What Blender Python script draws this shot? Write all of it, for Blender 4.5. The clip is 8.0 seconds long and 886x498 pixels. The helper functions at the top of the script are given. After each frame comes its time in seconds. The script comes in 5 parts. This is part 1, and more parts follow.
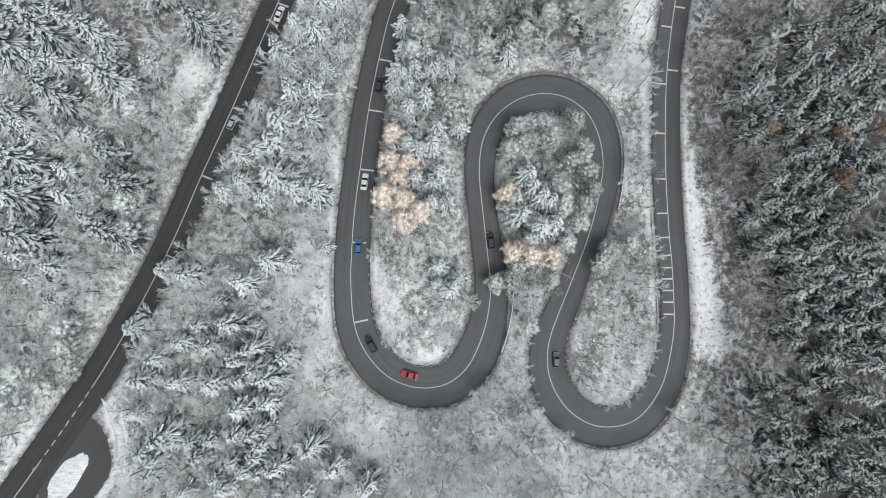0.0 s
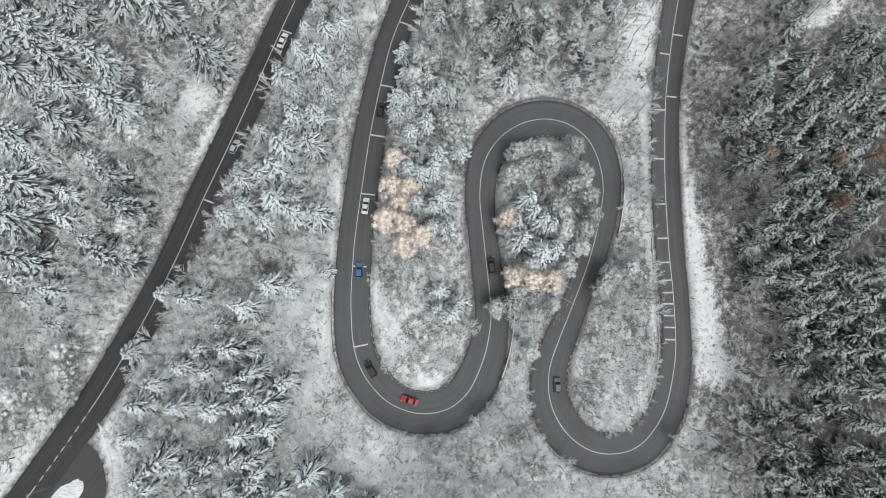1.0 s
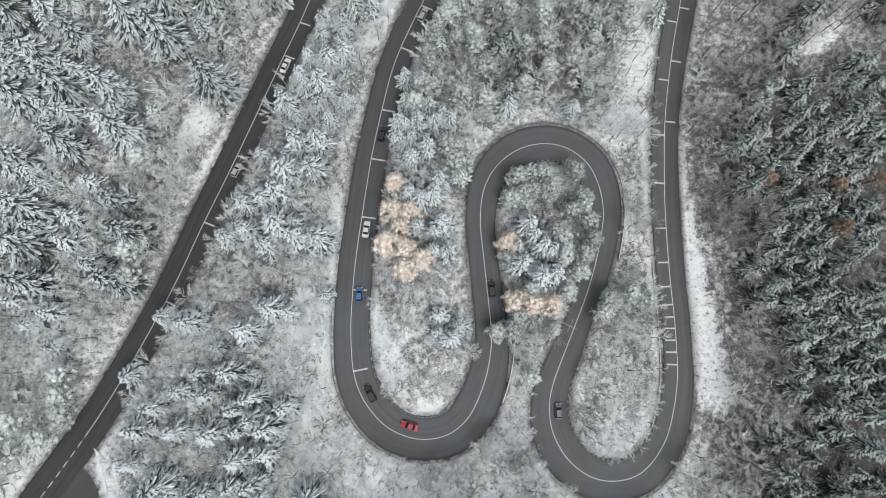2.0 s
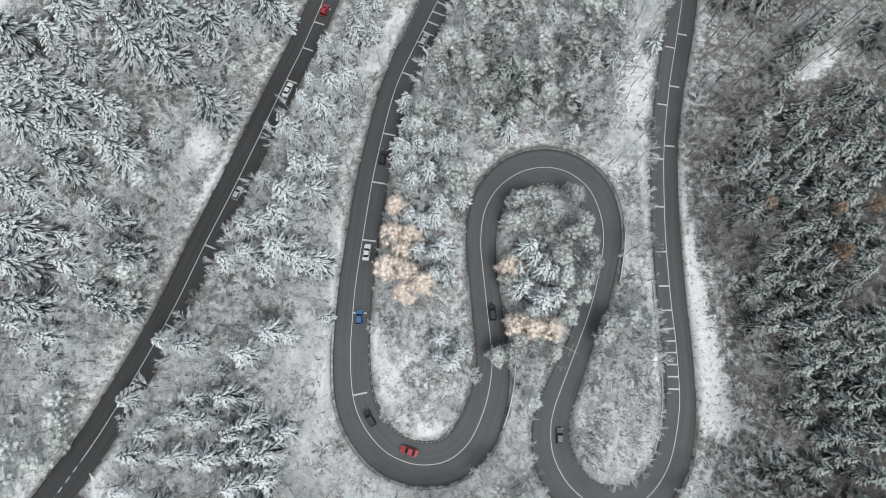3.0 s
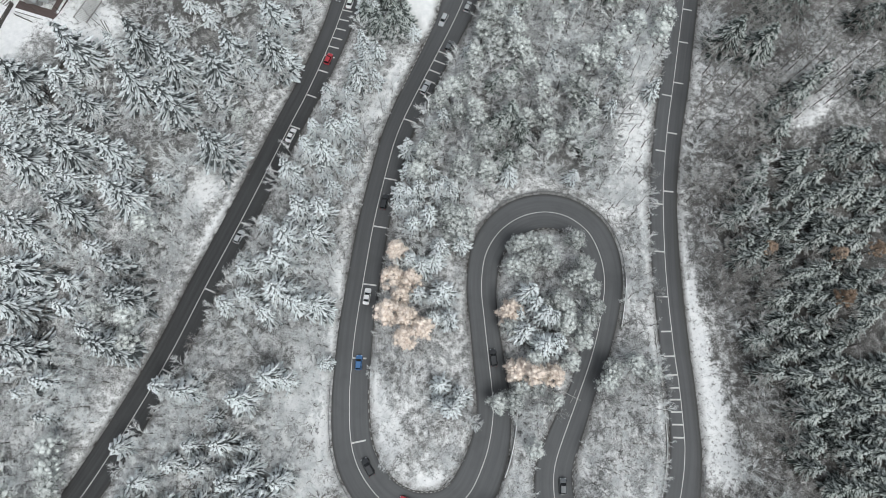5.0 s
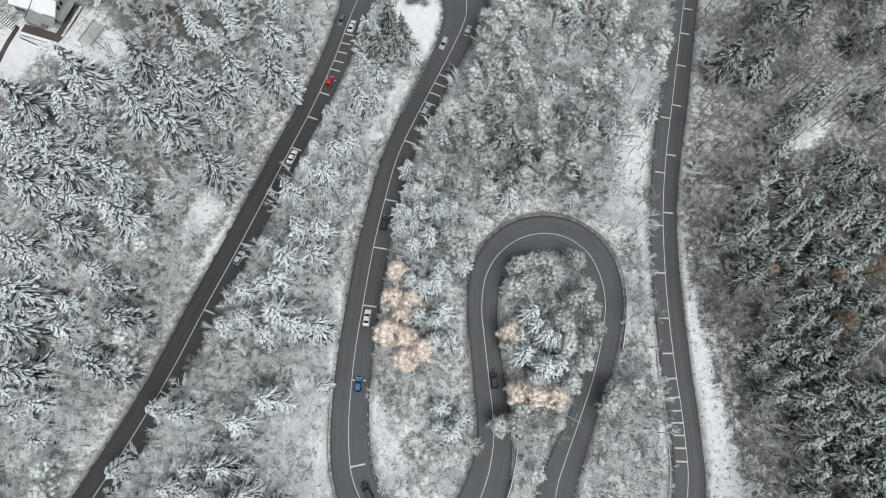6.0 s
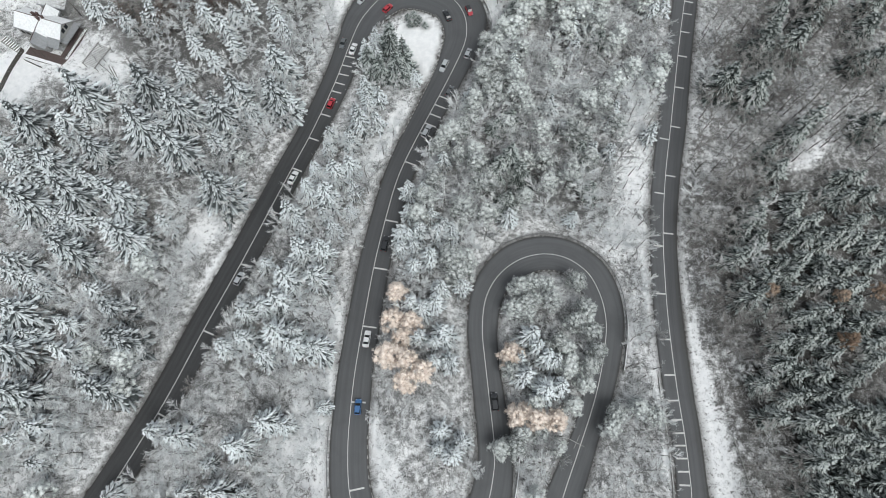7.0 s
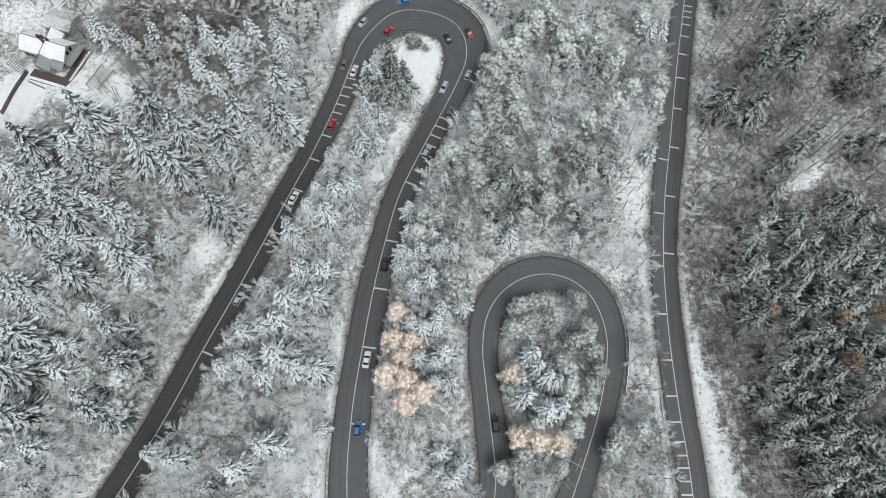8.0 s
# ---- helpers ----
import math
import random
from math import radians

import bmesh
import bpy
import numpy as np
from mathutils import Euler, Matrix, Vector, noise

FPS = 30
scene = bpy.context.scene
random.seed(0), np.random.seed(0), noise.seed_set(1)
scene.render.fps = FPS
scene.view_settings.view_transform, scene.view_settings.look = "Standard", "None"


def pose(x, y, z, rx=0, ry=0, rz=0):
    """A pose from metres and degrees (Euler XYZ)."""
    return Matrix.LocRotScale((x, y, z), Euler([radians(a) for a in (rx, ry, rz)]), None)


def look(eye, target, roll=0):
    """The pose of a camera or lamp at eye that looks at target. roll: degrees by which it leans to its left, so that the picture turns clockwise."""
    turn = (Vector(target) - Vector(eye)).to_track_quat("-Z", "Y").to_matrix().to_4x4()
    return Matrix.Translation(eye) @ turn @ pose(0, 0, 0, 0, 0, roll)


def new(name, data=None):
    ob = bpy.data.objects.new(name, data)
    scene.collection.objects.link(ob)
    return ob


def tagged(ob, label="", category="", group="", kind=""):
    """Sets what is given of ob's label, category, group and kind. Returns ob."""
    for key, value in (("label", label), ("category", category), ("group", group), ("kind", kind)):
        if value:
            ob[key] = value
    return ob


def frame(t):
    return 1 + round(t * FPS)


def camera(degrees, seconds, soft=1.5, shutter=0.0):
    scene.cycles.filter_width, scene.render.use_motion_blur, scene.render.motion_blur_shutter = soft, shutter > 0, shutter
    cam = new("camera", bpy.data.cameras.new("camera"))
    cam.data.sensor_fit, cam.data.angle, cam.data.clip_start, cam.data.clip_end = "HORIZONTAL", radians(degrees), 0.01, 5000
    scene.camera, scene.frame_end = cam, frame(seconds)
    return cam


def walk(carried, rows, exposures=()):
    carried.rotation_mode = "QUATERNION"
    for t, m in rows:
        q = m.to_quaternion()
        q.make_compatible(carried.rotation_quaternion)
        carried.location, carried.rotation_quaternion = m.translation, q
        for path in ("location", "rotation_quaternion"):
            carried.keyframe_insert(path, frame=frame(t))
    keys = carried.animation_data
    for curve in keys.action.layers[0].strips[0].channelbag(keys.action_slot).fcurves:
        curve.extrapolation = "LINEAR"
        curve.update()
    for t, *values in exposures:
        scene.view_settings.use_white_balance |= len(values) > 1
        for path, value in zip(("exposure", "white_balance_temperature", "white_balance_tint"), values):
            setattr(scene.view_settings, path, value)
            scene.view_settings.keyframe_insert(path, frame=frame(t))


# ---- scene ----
# ---- camera and walk ----
cam = camera(74.0, 8.0, soft=0.75)
ROWS = [
    (0.0, 0.000, 0.000, 156.060, 6.097, 0.000, -0.265),
    (0.5, -0.060, 0.465, 156.109, 7.114, 0.007, -0.182),
    (1.0, -0.120, 0.912, 156.156, 8.123, 0.014, -0.105),
    (1.5, -0.178, 1.340, 156.202, 9.125, 0.020, -0.035),
    (2.0, -0.235, 1.749, 156.247, 10.120, 0.027, 0.028),
    (2.5, -0.291, 2.140, 156.290, 11.107, 0.034, 0.086),
    (3.0, -0.346, 2.513, 156.332, 12.087, 0.040, 0.136),
    (3.5, -0.399, 2.867, 156.373, 13.059, 0.047, 0.180),
    (4.0, -0.452, 3.202, 156.412, 14.024, 0.053, 0.217),
    (4.5, -0.503, 3.519, 156.451, 14.982, 0.060, 0.248),
    (5.0, -0.554, 3.818, 156.488, 15.932, 0.067, 0.272),
    (5.5, -0.603, 4.097, 156.523, 16.875, 0.073, 0.290),
    (6.0, -0.651, 4.359, 156.558, 17.810, 0.080, 0.301),
    (6.5, -0.698, 4.601, 156.591, 18.738, 0.087, 0.306),
    (7.0, -0.743, 4.825, 156.623, 19.658, 0.093, 0.304),
    (7.5, -0.788, 5.031, 156.654, 20.572, 0.100, 0.295),
    (8.0, -0.831, 5.218, 156.683, 21.477, 0.107, 0.280),
]
walk(cam, [(t, pose(x, y, z, tilt, 0, turn) @ pose(0, 0, 0, 0, 0, roll)) for t, x, y, z, tilt, turn, roll in ROWS],
     exposures=((0.0, 0.01, 6330, 6.5), (8.0, 0.01, 6330, 6.5)))

# ---- world and light: a bright overcast winter sky ----
SUN_UP, SUN_ROUND = radians(58), radians(150)
world = bpy.data.worlds.new("overcast_sky")
scene.world = world
world.use_nodes = True
wn, wl = world.node_tree.nodes, world.node_tree.links
sky = wn.new("ShaderNodeTexSky")
sky.sky_type, sky.sun_disc, sky.sun_elevation, sky.sun_rotation = "NISHITA", False, SUN_UP, SUN_ROUND
sky.air_density, sky.dust_density, sky.ozone_density = 1.0, 4.0, 1.0
grey = wn.new("ShaderNodeHueSaturation")
grey.inputs["Saturation"].default_value = 0.22
wl.new(sky.outputs["Color"], grey.inputs["Color"])
wl.new(grey.outputs["Color"], wn["Background"].inputs["Color"])
wn["Background"].inputs["Strength"].default_value = 0.14
sun = new("sun", bpy.data.lights.new("sun", "SUN"))
sun.data.energy, sun.data.angle, sun.data.color = 1.2, radians(30), (1.0, 0.98, 0.95)
sun.matrix_world = look((math.sin(SUN_ROUND) * math.cos(SUN_UP) * 400, math.cos(SUN_ROUND) * math.cos(SUN_UP) * 400, math.sin(SUN_UP) * 400), (0, 0, 0))


# ---- materials ----
def material(name, rough=0.8, metal=0.0):
    m = bpy.data.materials.new(name)
    m.use_nodes = True
    b = m.node_tree.nodes["Principled BSDF"]
    b.inputs["Roughness"].default_value, b.inputs["Metallic"].default_value = rough, metal
    return m, m.node_tree.nodes, m.node_tree.links, b


def noise_tex(n, l, scale, detail=4.0, rough=0.6, vector=None, stretch=None):
    t = n.new("ShaderNodeTexNoise")
    t.inputs["Scale"].default_value, t.inputs["Detail"].default_value, t.inputs["Roughness"].default_value = scale, detail, rough
    if vector is None:
        geo = n.new("ShaderNodeNewGeometry")
        vector = geo.outputs["Position"]
    if stretch:
        mp = n.new("ShaderNodeMapping")
        mp.inputs["Scale"].default_value = stretch
        l.new(vector, mp.inputs["Vector"])
        vector = mp.outputs["Vector"]
    l.new(vector, t.inputs["Vector"])
    return t.outputs["Fac"]


def ramp(n, l, fac, stops):
    r = n.new("ShaderNodeValToRGB")
    e = r.color_ramp.elements
    while len(e) < len(stops):
        e.new(0.5)
    for k, (p, c) in zip(e, stops):
        k.position, k.color = p, (*c, 1) if len(c) == 3 else c
    l.new(fac, r.inputs["Fac"])
    return r.outputs["Color"]


def span(n, l, fac, a, b):
    """0 to 1 as fac goes from a to b, smoothly."""
    r = n.new("ShaderNodeMapRange")
    r.interpolation_type = "SMOOTHSTEP"
    r.inputs["From Min"].default_value, r.inputs["From Max"].default_value = a, b
    l.new(fac, r.inputs["Value"])
    return r.outputs["Result"]


def mix(n, l, fac, a, b):
    m = n.new("ShaderNodeMix")
    m.data_type = "RGBA"
    for slot, v in ((0, fac), (6, a), (7, b)):
        if isinstance(v, (tuple, float, int)):
            m.inputs[slot].default_value = (*v, 1) if isinstance(v, tuple) else v
        else:
            l.new(v, m.inputs[slot])
    return m.outputs[2]


def calc(n, l, op, a, b):
    m = n.new("ShaderNodeMath")
    m.operation = op
    for slot, v in ((0, a), (1, b)):
        if isinstance(v, (float, int)):
            m.inputs[slot].default_value = v
        else:
            l.new(v, m.inputs[slot])
    return m.outputs[0]


def attr(n, name):
    a = n.new("ShaderNodeAttribute")
    a.attribute_name = name
    return a.outputs["Fac"]


def bump(n, l, b, height, strength, distance=0.05):
    k = n.new("ShaderNodeBump")
    k.inputs["Strength"].default_value, k.inputs["Distance"].default_value = strength, distance
    l.new(height, k.inputs["Height"])
    l.new(k.outputs["Normal"], b.inputs["Normal"])


def plain(name, colour, rough=0.6, metal=0.0, vary=0.15, scale=3.0):
    m, n, l, b = material(name, rough, metal)
    f = noise_tex(n, l, scale)
    dark = tuple(c * (1 - vary) for c in colour)
    light = tuple(min(1, c * (1 + vary)) for c in colour)
    l.new(ramp(n, l, f, ((0.3, dark), (0.7, light))), b.inputs["Base Color"])
    return m


def frosted(name, bare, frost, low, high, by_object=0.16, uneven=0.9, grain=1.7):
    """Foliage or twigs under hoar frost: the frost attribute (rime, with some painted shade) and fine noise decide
    between leaf and rime.
    """
    m, n, l, b = material(name, 0.85)
    b.inputs["Specular IOR Level"].default_value = 0.15
    f = calc(n, l, "ADD", attr(n, "frost"), calc(n, l, "MULTIPLY", calc(n, l, "SUBTRACT", noise_tex(n, l, grain, 4, 0.7), 0.5), uneven))
    info = n.new("ShaderNodeObjectInfo")
    f = calc(n, l, "ADD", f, calc(n, l, "MULTIPLY", calc(n, l, "SUBTRACT", info.outputs["Random"], 0.5), by_object * 2))
    k = span(n, l, f, low, high)
    tone = mix(n, l, info.outputs["Random"], tuple(c * 0.8 for c in bare), tuple(c * 1.25 for c in bare))
    l.new(mix(n, l, k, tone, frost), b.inputs["Base Color"])
    return m


MAT_SPRUCE = frosted("frosted_spruce_needles", (0.075, 0.085, 0.087), (0.71, 0.76, 0.78), 0.06, 1.20, 0.14, 0.7)
MAT_SPRUCE_WHITE = frosted("thickly_rimed_spruce_needles", (0.115, 0.128, 0.130), (0.745, 0.79, 0.81), -0.06, 0.98, 0.14, 0.6)
MAT_SPRUCE_DARK = frosted("lightly_frosted_spruce_needles", (0.066, 0.079, 0.075), (0.49, 0.53, 0.515), 0.20, 1.16, 0.14, 0.5)
MAT_PINE = frosted("frosted_pine_needles", (0.092, 0.104, 0.097), (0.77, 0.80, 0.79), -0.42, 0.82, 0.16, 0.7, 4.5)
MAT_GOLD = frosted("frosted_golden_needles", (0.46, 0.33, 0.235), (0.88, 0.80, 0.735), -0.62, 0.60, 0.14, 0.6, 4.5)
MAT_RUST = frosted("rusty_beech_leaves", (0.235, 0.165, 0.118), (0.42, 0.34, 0.275), -0.2, 0.85, 0.30, 0.7, 4.5)
MAT_TWIG = frosted("frosted_twigs", (0.105, 0.098, 0.095), (0.725, 0.745, 0.75), -0.08, 0.84, 0.42, 0.35)
MAT_TWIG_DARK = frosted("bare_brown_twigs", (0.185, 0.175, 0.167), (0.54, 0.54, 0.53), 0.0, 1.0, 0.34, 0.4)
MAT_TWIG_RED = frosted("dark_reddish_brown_twigs", (0.095, 0.072, 0.064), (0.30, 0.28, 0.265), 0.1, 1.1, 0.3, 0.4)
MAT_BARK_PALE = plain("frosted_grey_bark", (0.20, 0.19, 0.18), 0.9, vary=0.35, scale=5)
MAT_BARK = plain("dark_wet_bark", (0.095, 0.088, 0.08), 0.9, vary=0.4, scale=6)


def make_ground_material():
    m, n, l, b = material("snow_dusted_forest_floor", 0.9)
    b.inputs["Specular IOR Level"].default_value = 0.1
    big, mid, fine, hair = noise_tex(n, l, 0.09, 4), noise_tex(n, l, 0.55, 5), noise_tex(n, l, 2.6, 5, 0.75), noise_tex(n, l, 7.0, 5, 0.8)
    litter = ramp(n, l, hair, ((0.25, (0.055, 0.053, 0.050)), (0.5, (0.155, 0.153, 0.149)), (0.75, (0.34, 0.342, 0.34))))
    grassy = ramp(n, l, fine, ((0.3, (0.09, 0.089, 0.086)), (0.7, (0.28, 0.282, 0.28))))
    soil = mix(n, l, span(n, l, big, 0.3, 0.7), litter, grassy)
    leafy = ramp(n, l, hair, ((0.25, (0.050, 0.047, 0.044)), (0.55, (0.108, 0.105, 0.100)), (0.8, (0.195, 0.190, 0.183))))
    soil = mix(n, l, attr(n, "leafy"), soil, leafy)
    grain = calc(n, l, "ADD", calc(n, l, "MULTIPLY", fine, 0.85), calc(n, l, "ADD", calc(n, l, "MULTIPLY", mid, 0.95), calc(n, l, "ADD", calc(n, l, "MULTIPLY", big, 0.4), calc(n, l, "MULTIPLY", hair, 0.5))))
    grain = calc(n, l, "SUBTRACT", grain, 0.85)
    tussock = span(n, l, noise_tex(n, l, 0.95, 6, 0.85), 0.52, 0.62)
    grain = calc(n, l, "SUBTRACT", grain, calc(n, l, "MULTIPLY", tussock, 0.40))
    k = span(n, l, calc(n, l, "ADD", grain, attr(n, "snow")), 0.74, 1.22)
    snow = ramp(n, l, mid, ((0.3, (0.72, 0.735, 0.745)), (0.7, (0.85, 0.855, 0.86))))
    # Soil darkened and snow thinned under conifers: painted shade along with needle litter.
    soil = mix(n, l, calc(n, l, "MULTIPLY", attr(n, "shade_and_litter"), 0.75), soil, (0.040, 0.035, 0.029))
    k = calc(n, l, "MULTIPLY", k, calc(n, l, "SUBTRACT", 1.0, calc(n, l, "MULTIPLY", attr(n, "shade_and_litter"), 0.85)))
    base = mix(n, l, k, soil, snow)
    verge = calc(n, l, "MULTIPLY", attr(n, "verge"), span(n, l, calc(n, l, "ADD", fine, mid), 0.7, 1.15))
    base = mix(n, l, verge, base, (0.035, 0.03, 0.026))
    l.new(base, b.inputs["Base Color"])
    bump(n, l, b, calc(n, l, "ADD", fine, hair), 0.6, 0.18)
    return m


def make_asphalt():
    m, n, l, b = material("weathered_asphalt", 0.75)
    uv = n.new("ShaderNodeUVMap")
    uv.uv_map = "road"
    fine, patch = noise_tex(n, l, 9.0, 4, 0.7), noise_tex(n, l, 0.16, 4)
    streak = noise_tex(n, l, 1.0, 3, 0.5, uv.outputs["UV"], (1.3, 0.035, 1))
    dry = ramp(n, l, streak, ((0.3, (0.076, 0.079, 0.083)), (0.7, (0.099, 0.103, 0.109))))
    wet = ramp(n, l, streak, ((0.3, (0.020, 0.0208, 0.0218)), (0.7, (0.038, 0.0398, 0.042))))
    base = mix(n, l, attr(n, "wet"), dry, wet)
    base = mix(n, l, calc(n, l, "MULTIPLY", span(n, l, patch, 0.45, 0.75), 0.35), base, (0.050, 0.050, 0.051))
    base = mix(n, l, calc(n, l, "MULTIPLY", span(n, l, fine, 0.35, 0.8), 0.3), base, (0.108, 0.109, 0.110))
    base = mix(n, l, calc(n, l, "MULTIPLY", attr(n, "edge"), span(n, l, fine, 0.3, 0.6)), base, (0.03, 0.027, 0.024))
    l.new(base, b.inputs["Base Color"])
    bump(n, l, b, fine, 0.3, 0.02)
    return m


def make_paint(name, colour, worn=0.35):
    m, n, l, b = material(name, 0.6)
    k = span(n, l, noise_tex(n, l, 5.0, 5, 0.75), 0.28, 0.55)
    l.new(mix(n, l, k, tuple(c * worn for c in colour), colour), b.inputs["Base Color"])
    return m


MAT_GROUND = make_ground_material()
MAT_ASPHALT = make_asphalt()
MAT_LINE = make_paint("worn_white_road_paint", (0.58, 0.58, 0.57))
MAT_KERB = make_paint("snowy_kerb_stone", (0.34, 0.34, 0.33))
MAT_KERB_DARK = plain("dark_kerb_stone", (0.09, 0.085, 0.08), 0.9, vary=0.3)
MAT_STEEL = plain("galvanised_steel", (0.22, 0.225, 0.23), 0.45, 0.7, 0.2, 8)
MAT_SNOW = plain("fresh_snow", (0.76, 0.775, 0.785), 0.75, vary=0.12, scale=1.6)


def make_old_snow():
    m, n, l, b = material("trodden_old_snow", 0.8)
    streak = noise_tex(n, l, 1.0, 5, 0.7, None, (0.5, 1.6, 1.0))
    fine = noise_tex(n, l, 4.0, 5, 0.8)
    grime = span(n, l, calc(n, l, "ADD", streak, calc(n, l, "MULTIPLY", fine, 0.6)), 0.72, 1.02)
    l.new(mix(n, l, grime, (0.78, 0.79, 0.80), (0.42, 0.42, 0.42)), b.inputs["Base Color"])
    bump(n, l, b, fine, 0.5, 0.08)
    return m


MAT_SNOW_OLD = make_old_snow()
MAT_WOOD = plain("weathered_timber", (0.078, 0.070, 0.063), 0.85, vary=0.3, scale=4)
MAT_GREYWOOD = plain("silver_grey_old_timber", (0.20, 0.195, 0.185), 0.85, vary=0.3, scale=4)
MAT_RUSTWOOD = plain("red_brown_decking", (0.088, 0.066, 0.062), 0.8, vary=0.3, scale=3)
MAT_PLASTER = plain("pale_grey_render", (0.30, 0.30, 0.29), 0.9, vary=0.12, scale=2)
MAT_SHEET = plain("grey_sheet_roofing", (0.30, 0.31, 0.32), 0.5, 0.2, 0.15, 2)
MAT_DUSTED = plain("snow_dusted_sheet", (0.55, 0.56, 0.57), 0.7, vary=0.25, scale=1.2)
MAT_BRICK = plain("dull_red_chimney_brick", (0.085, 0.055, 0.052), 0.9, vary=0.3, scale=6)
MAT_STONE = plain("grey_concrete", (0.24, 0.235, 0.225), 0.9, vary=0.25, scale=2)
MAT_TYRE = plain("black_rubber", (0.018, 0.018, 0.018), 0.8)
MAT_RIM = plain("alloy_wheel_metal", (0.4, 0.4, 0.41), 0.35, 0.8)
MAT_GLASS = plain("dark_tinted_car_glass", (0.012, 0.014, 0.016), 0.08, vary=0.1)
MAT_PANE = plain("dark_window_glass", (0.02, 0.023, 0.027), 0.08, vary=0.1)
MAT_LAMP_CLEAR = plain("clear_headlamp_lens", (0.6, 0.62, 0.65), 0.15)
MAT_LAMP_RED = plain("red_tail_lamp_lens", (0.32, 0.02, 0.02), 0.2)
MAT_PLASTIC = plain("black_trim_plastic", (0.03, 0.03, 0.03), 0.6)


# ---- mesh helpers ----
class Shape:
    """Vertices and faces of one mesh, with named numbers on the vertices."""

    def __init__(self):
        self.v, self.f, self.a = [], [], []

    def add(self, verts, faces, values=None):
        k = len(self.v)
        self.v += [tuple(p) for p in verts]
        self.f += [tuple(i + k for i in f) for f in faces]
        self.a += list(values) if values is not None else [0.0] * len(verts)

    def mesh(self, name, mat, attribute="", smooth=False):
        me = bpy.data.meshes.new(name)
        me.from_pydata(self.v, [], self.f)
        me.materials.append(mat)
        if attribute:
            me.attributes.new(attribute, "FLOAT", "POINT").data.foreach_set("value", self.a)
        if smooth:
            me.shade_smooth()
        me.update()
        return me


def box(s, x0, x1, y0, y1, z0, z1, top=1.0):
    """A box; top shrinks its upper face about its middle."""
    cx, cy = (x0 + x1) / 2, (y0 + y1) / 2
    up = [(cx + (x - cx) * top, cy + (y - cy) * top, z1) for x, y in ((x0, y0), (x1, y0), (x1, y1), (x0, y1))]
    s.add([(x0, y0, z0), (x1, y0, z0), (x1, y1, z0), (x0, y1, z0)] + up,
          [(3, 2, 1, 0), (4, 5, 6, 7), (0, 1, 5, 4), (1, 2, 6, 5), (2, 3, 7, 6), (3, 0, 4, 7)])


def tube(s, points, radii, sides=6, value=0.0, cap=True):
    """A tapered tube through points."""
    pts = [Vector(p) for p in points]
    rings = []
    for i, p in enumerate(pts):
        d = (pts[min(i + 1, len(pts) - 1)] - pts[max(i - 1, 0)]).normalized()
        side = d.cross(Vector((0.31, 0.95, 0.05)) if abs(d.z) > 0.8 else Vector((0, 0, 1))).normalized()
        over = d.cross(side)
        rings.append([p + (side * math.cos(k * math.tau / sides) + over * math.sin(k * math.tau / sides)) * radii[i] for k in range(sides)])
    faces = [(i * sides + k, i * sides + (k + 1) % sides, (i + 1) * sides + (k + 1) % sides, (i + 1) * sides + k)
             for i in range(len(pts) - 1) for k in range(sides)]
    if cap:
        faces += [tuple(range(sides))[::-1], tuple((len(pts) - 1) * sides + k for k in range(sides))]
    s.add([p for r in rings for p in r], faces, [value] * (sides * len(pts)))


def part(name, s, mat, parent, label="", attribute="", smooth=False):
    """Links a Shape (or a ready mesh) as one mesh object under a thing or part."""
    ob = new(name, s if isinstance(s, bpy.types.Mesh) else s.mesh(name, mat, attribute, smooth))
    ob.parent = parent
    return tagged(ob, label)


# ---- the road's plan: the painted line in the middle, and the widths to both sides ----
LINE_VALLEY = [(-122.0, -64.0), (-109.9, -46.8), (-93.3, -21.9), (-84.0, -5.7), (-73.0, 17.2), (-65.2, 37.0), (-57.4, 56.0), (-46.0, 85.5),
               (-41.9, 95.8), (-37.7, 107.9), (-34.4, 118.7), (-31.5, 130.2), (-28.9, 138.9), (-25.9, 144.6), (-22.3, 149.4),
               (-18.4, 152.8), (-13.3, 154.3), (-7.3, 153.7), (-1.9, 151.7), (2.7, 148.4), (5.5, 143.2), (6.4, 137.5), (5.6, 131.1)]
LINE_FIRST = [(2.0, 121.4), (-4.0, 107.7), (-8.7, 97.2), (-12.6, 87.9), (-15.0, 80.6), (-17.4, 69.9), (-20.1, 55.5), (-22.3, 38.9),
              (-23.8, 26.0), (-24.4, 15.4), (-24.5, 7.9), (-23.8, -1.1), (-22.2, -7.0), (-19.2, -12.1), (-14.7, -16.6), (-9.6, -19.0),
              (-5.2, -19.7), (-0.8, -19.2), (2.9, -17.5), (6.7, -13.8), (9.7, -7.8), (11.5, -2.0), (12.5, 4.7), (12.3, 10.7)]
LINE_SECOND = [(11.7, 17.0), (10.4, 30.6), (9.9, 36.8), (10.3, 43.0), (11.5, 47.8), (14.2, 52.5), (18.1, 56.2), (22.8, 58.6), (28.3, 59.5),
               (33.7, 58.4), (38.0, 55.6), (40.8, 52.1), (42.9, 46.2), (43.5, 39.7), (42.6, 33.5), (40.9, 26.3), (38.2, 18.0), (33.8, 7.3),
               (30.0, -1.6), (28.1, -6.6), (27.3, -10.6), (27.4, -15.9), (29.1, -20.9), (32.3, -25.4)]
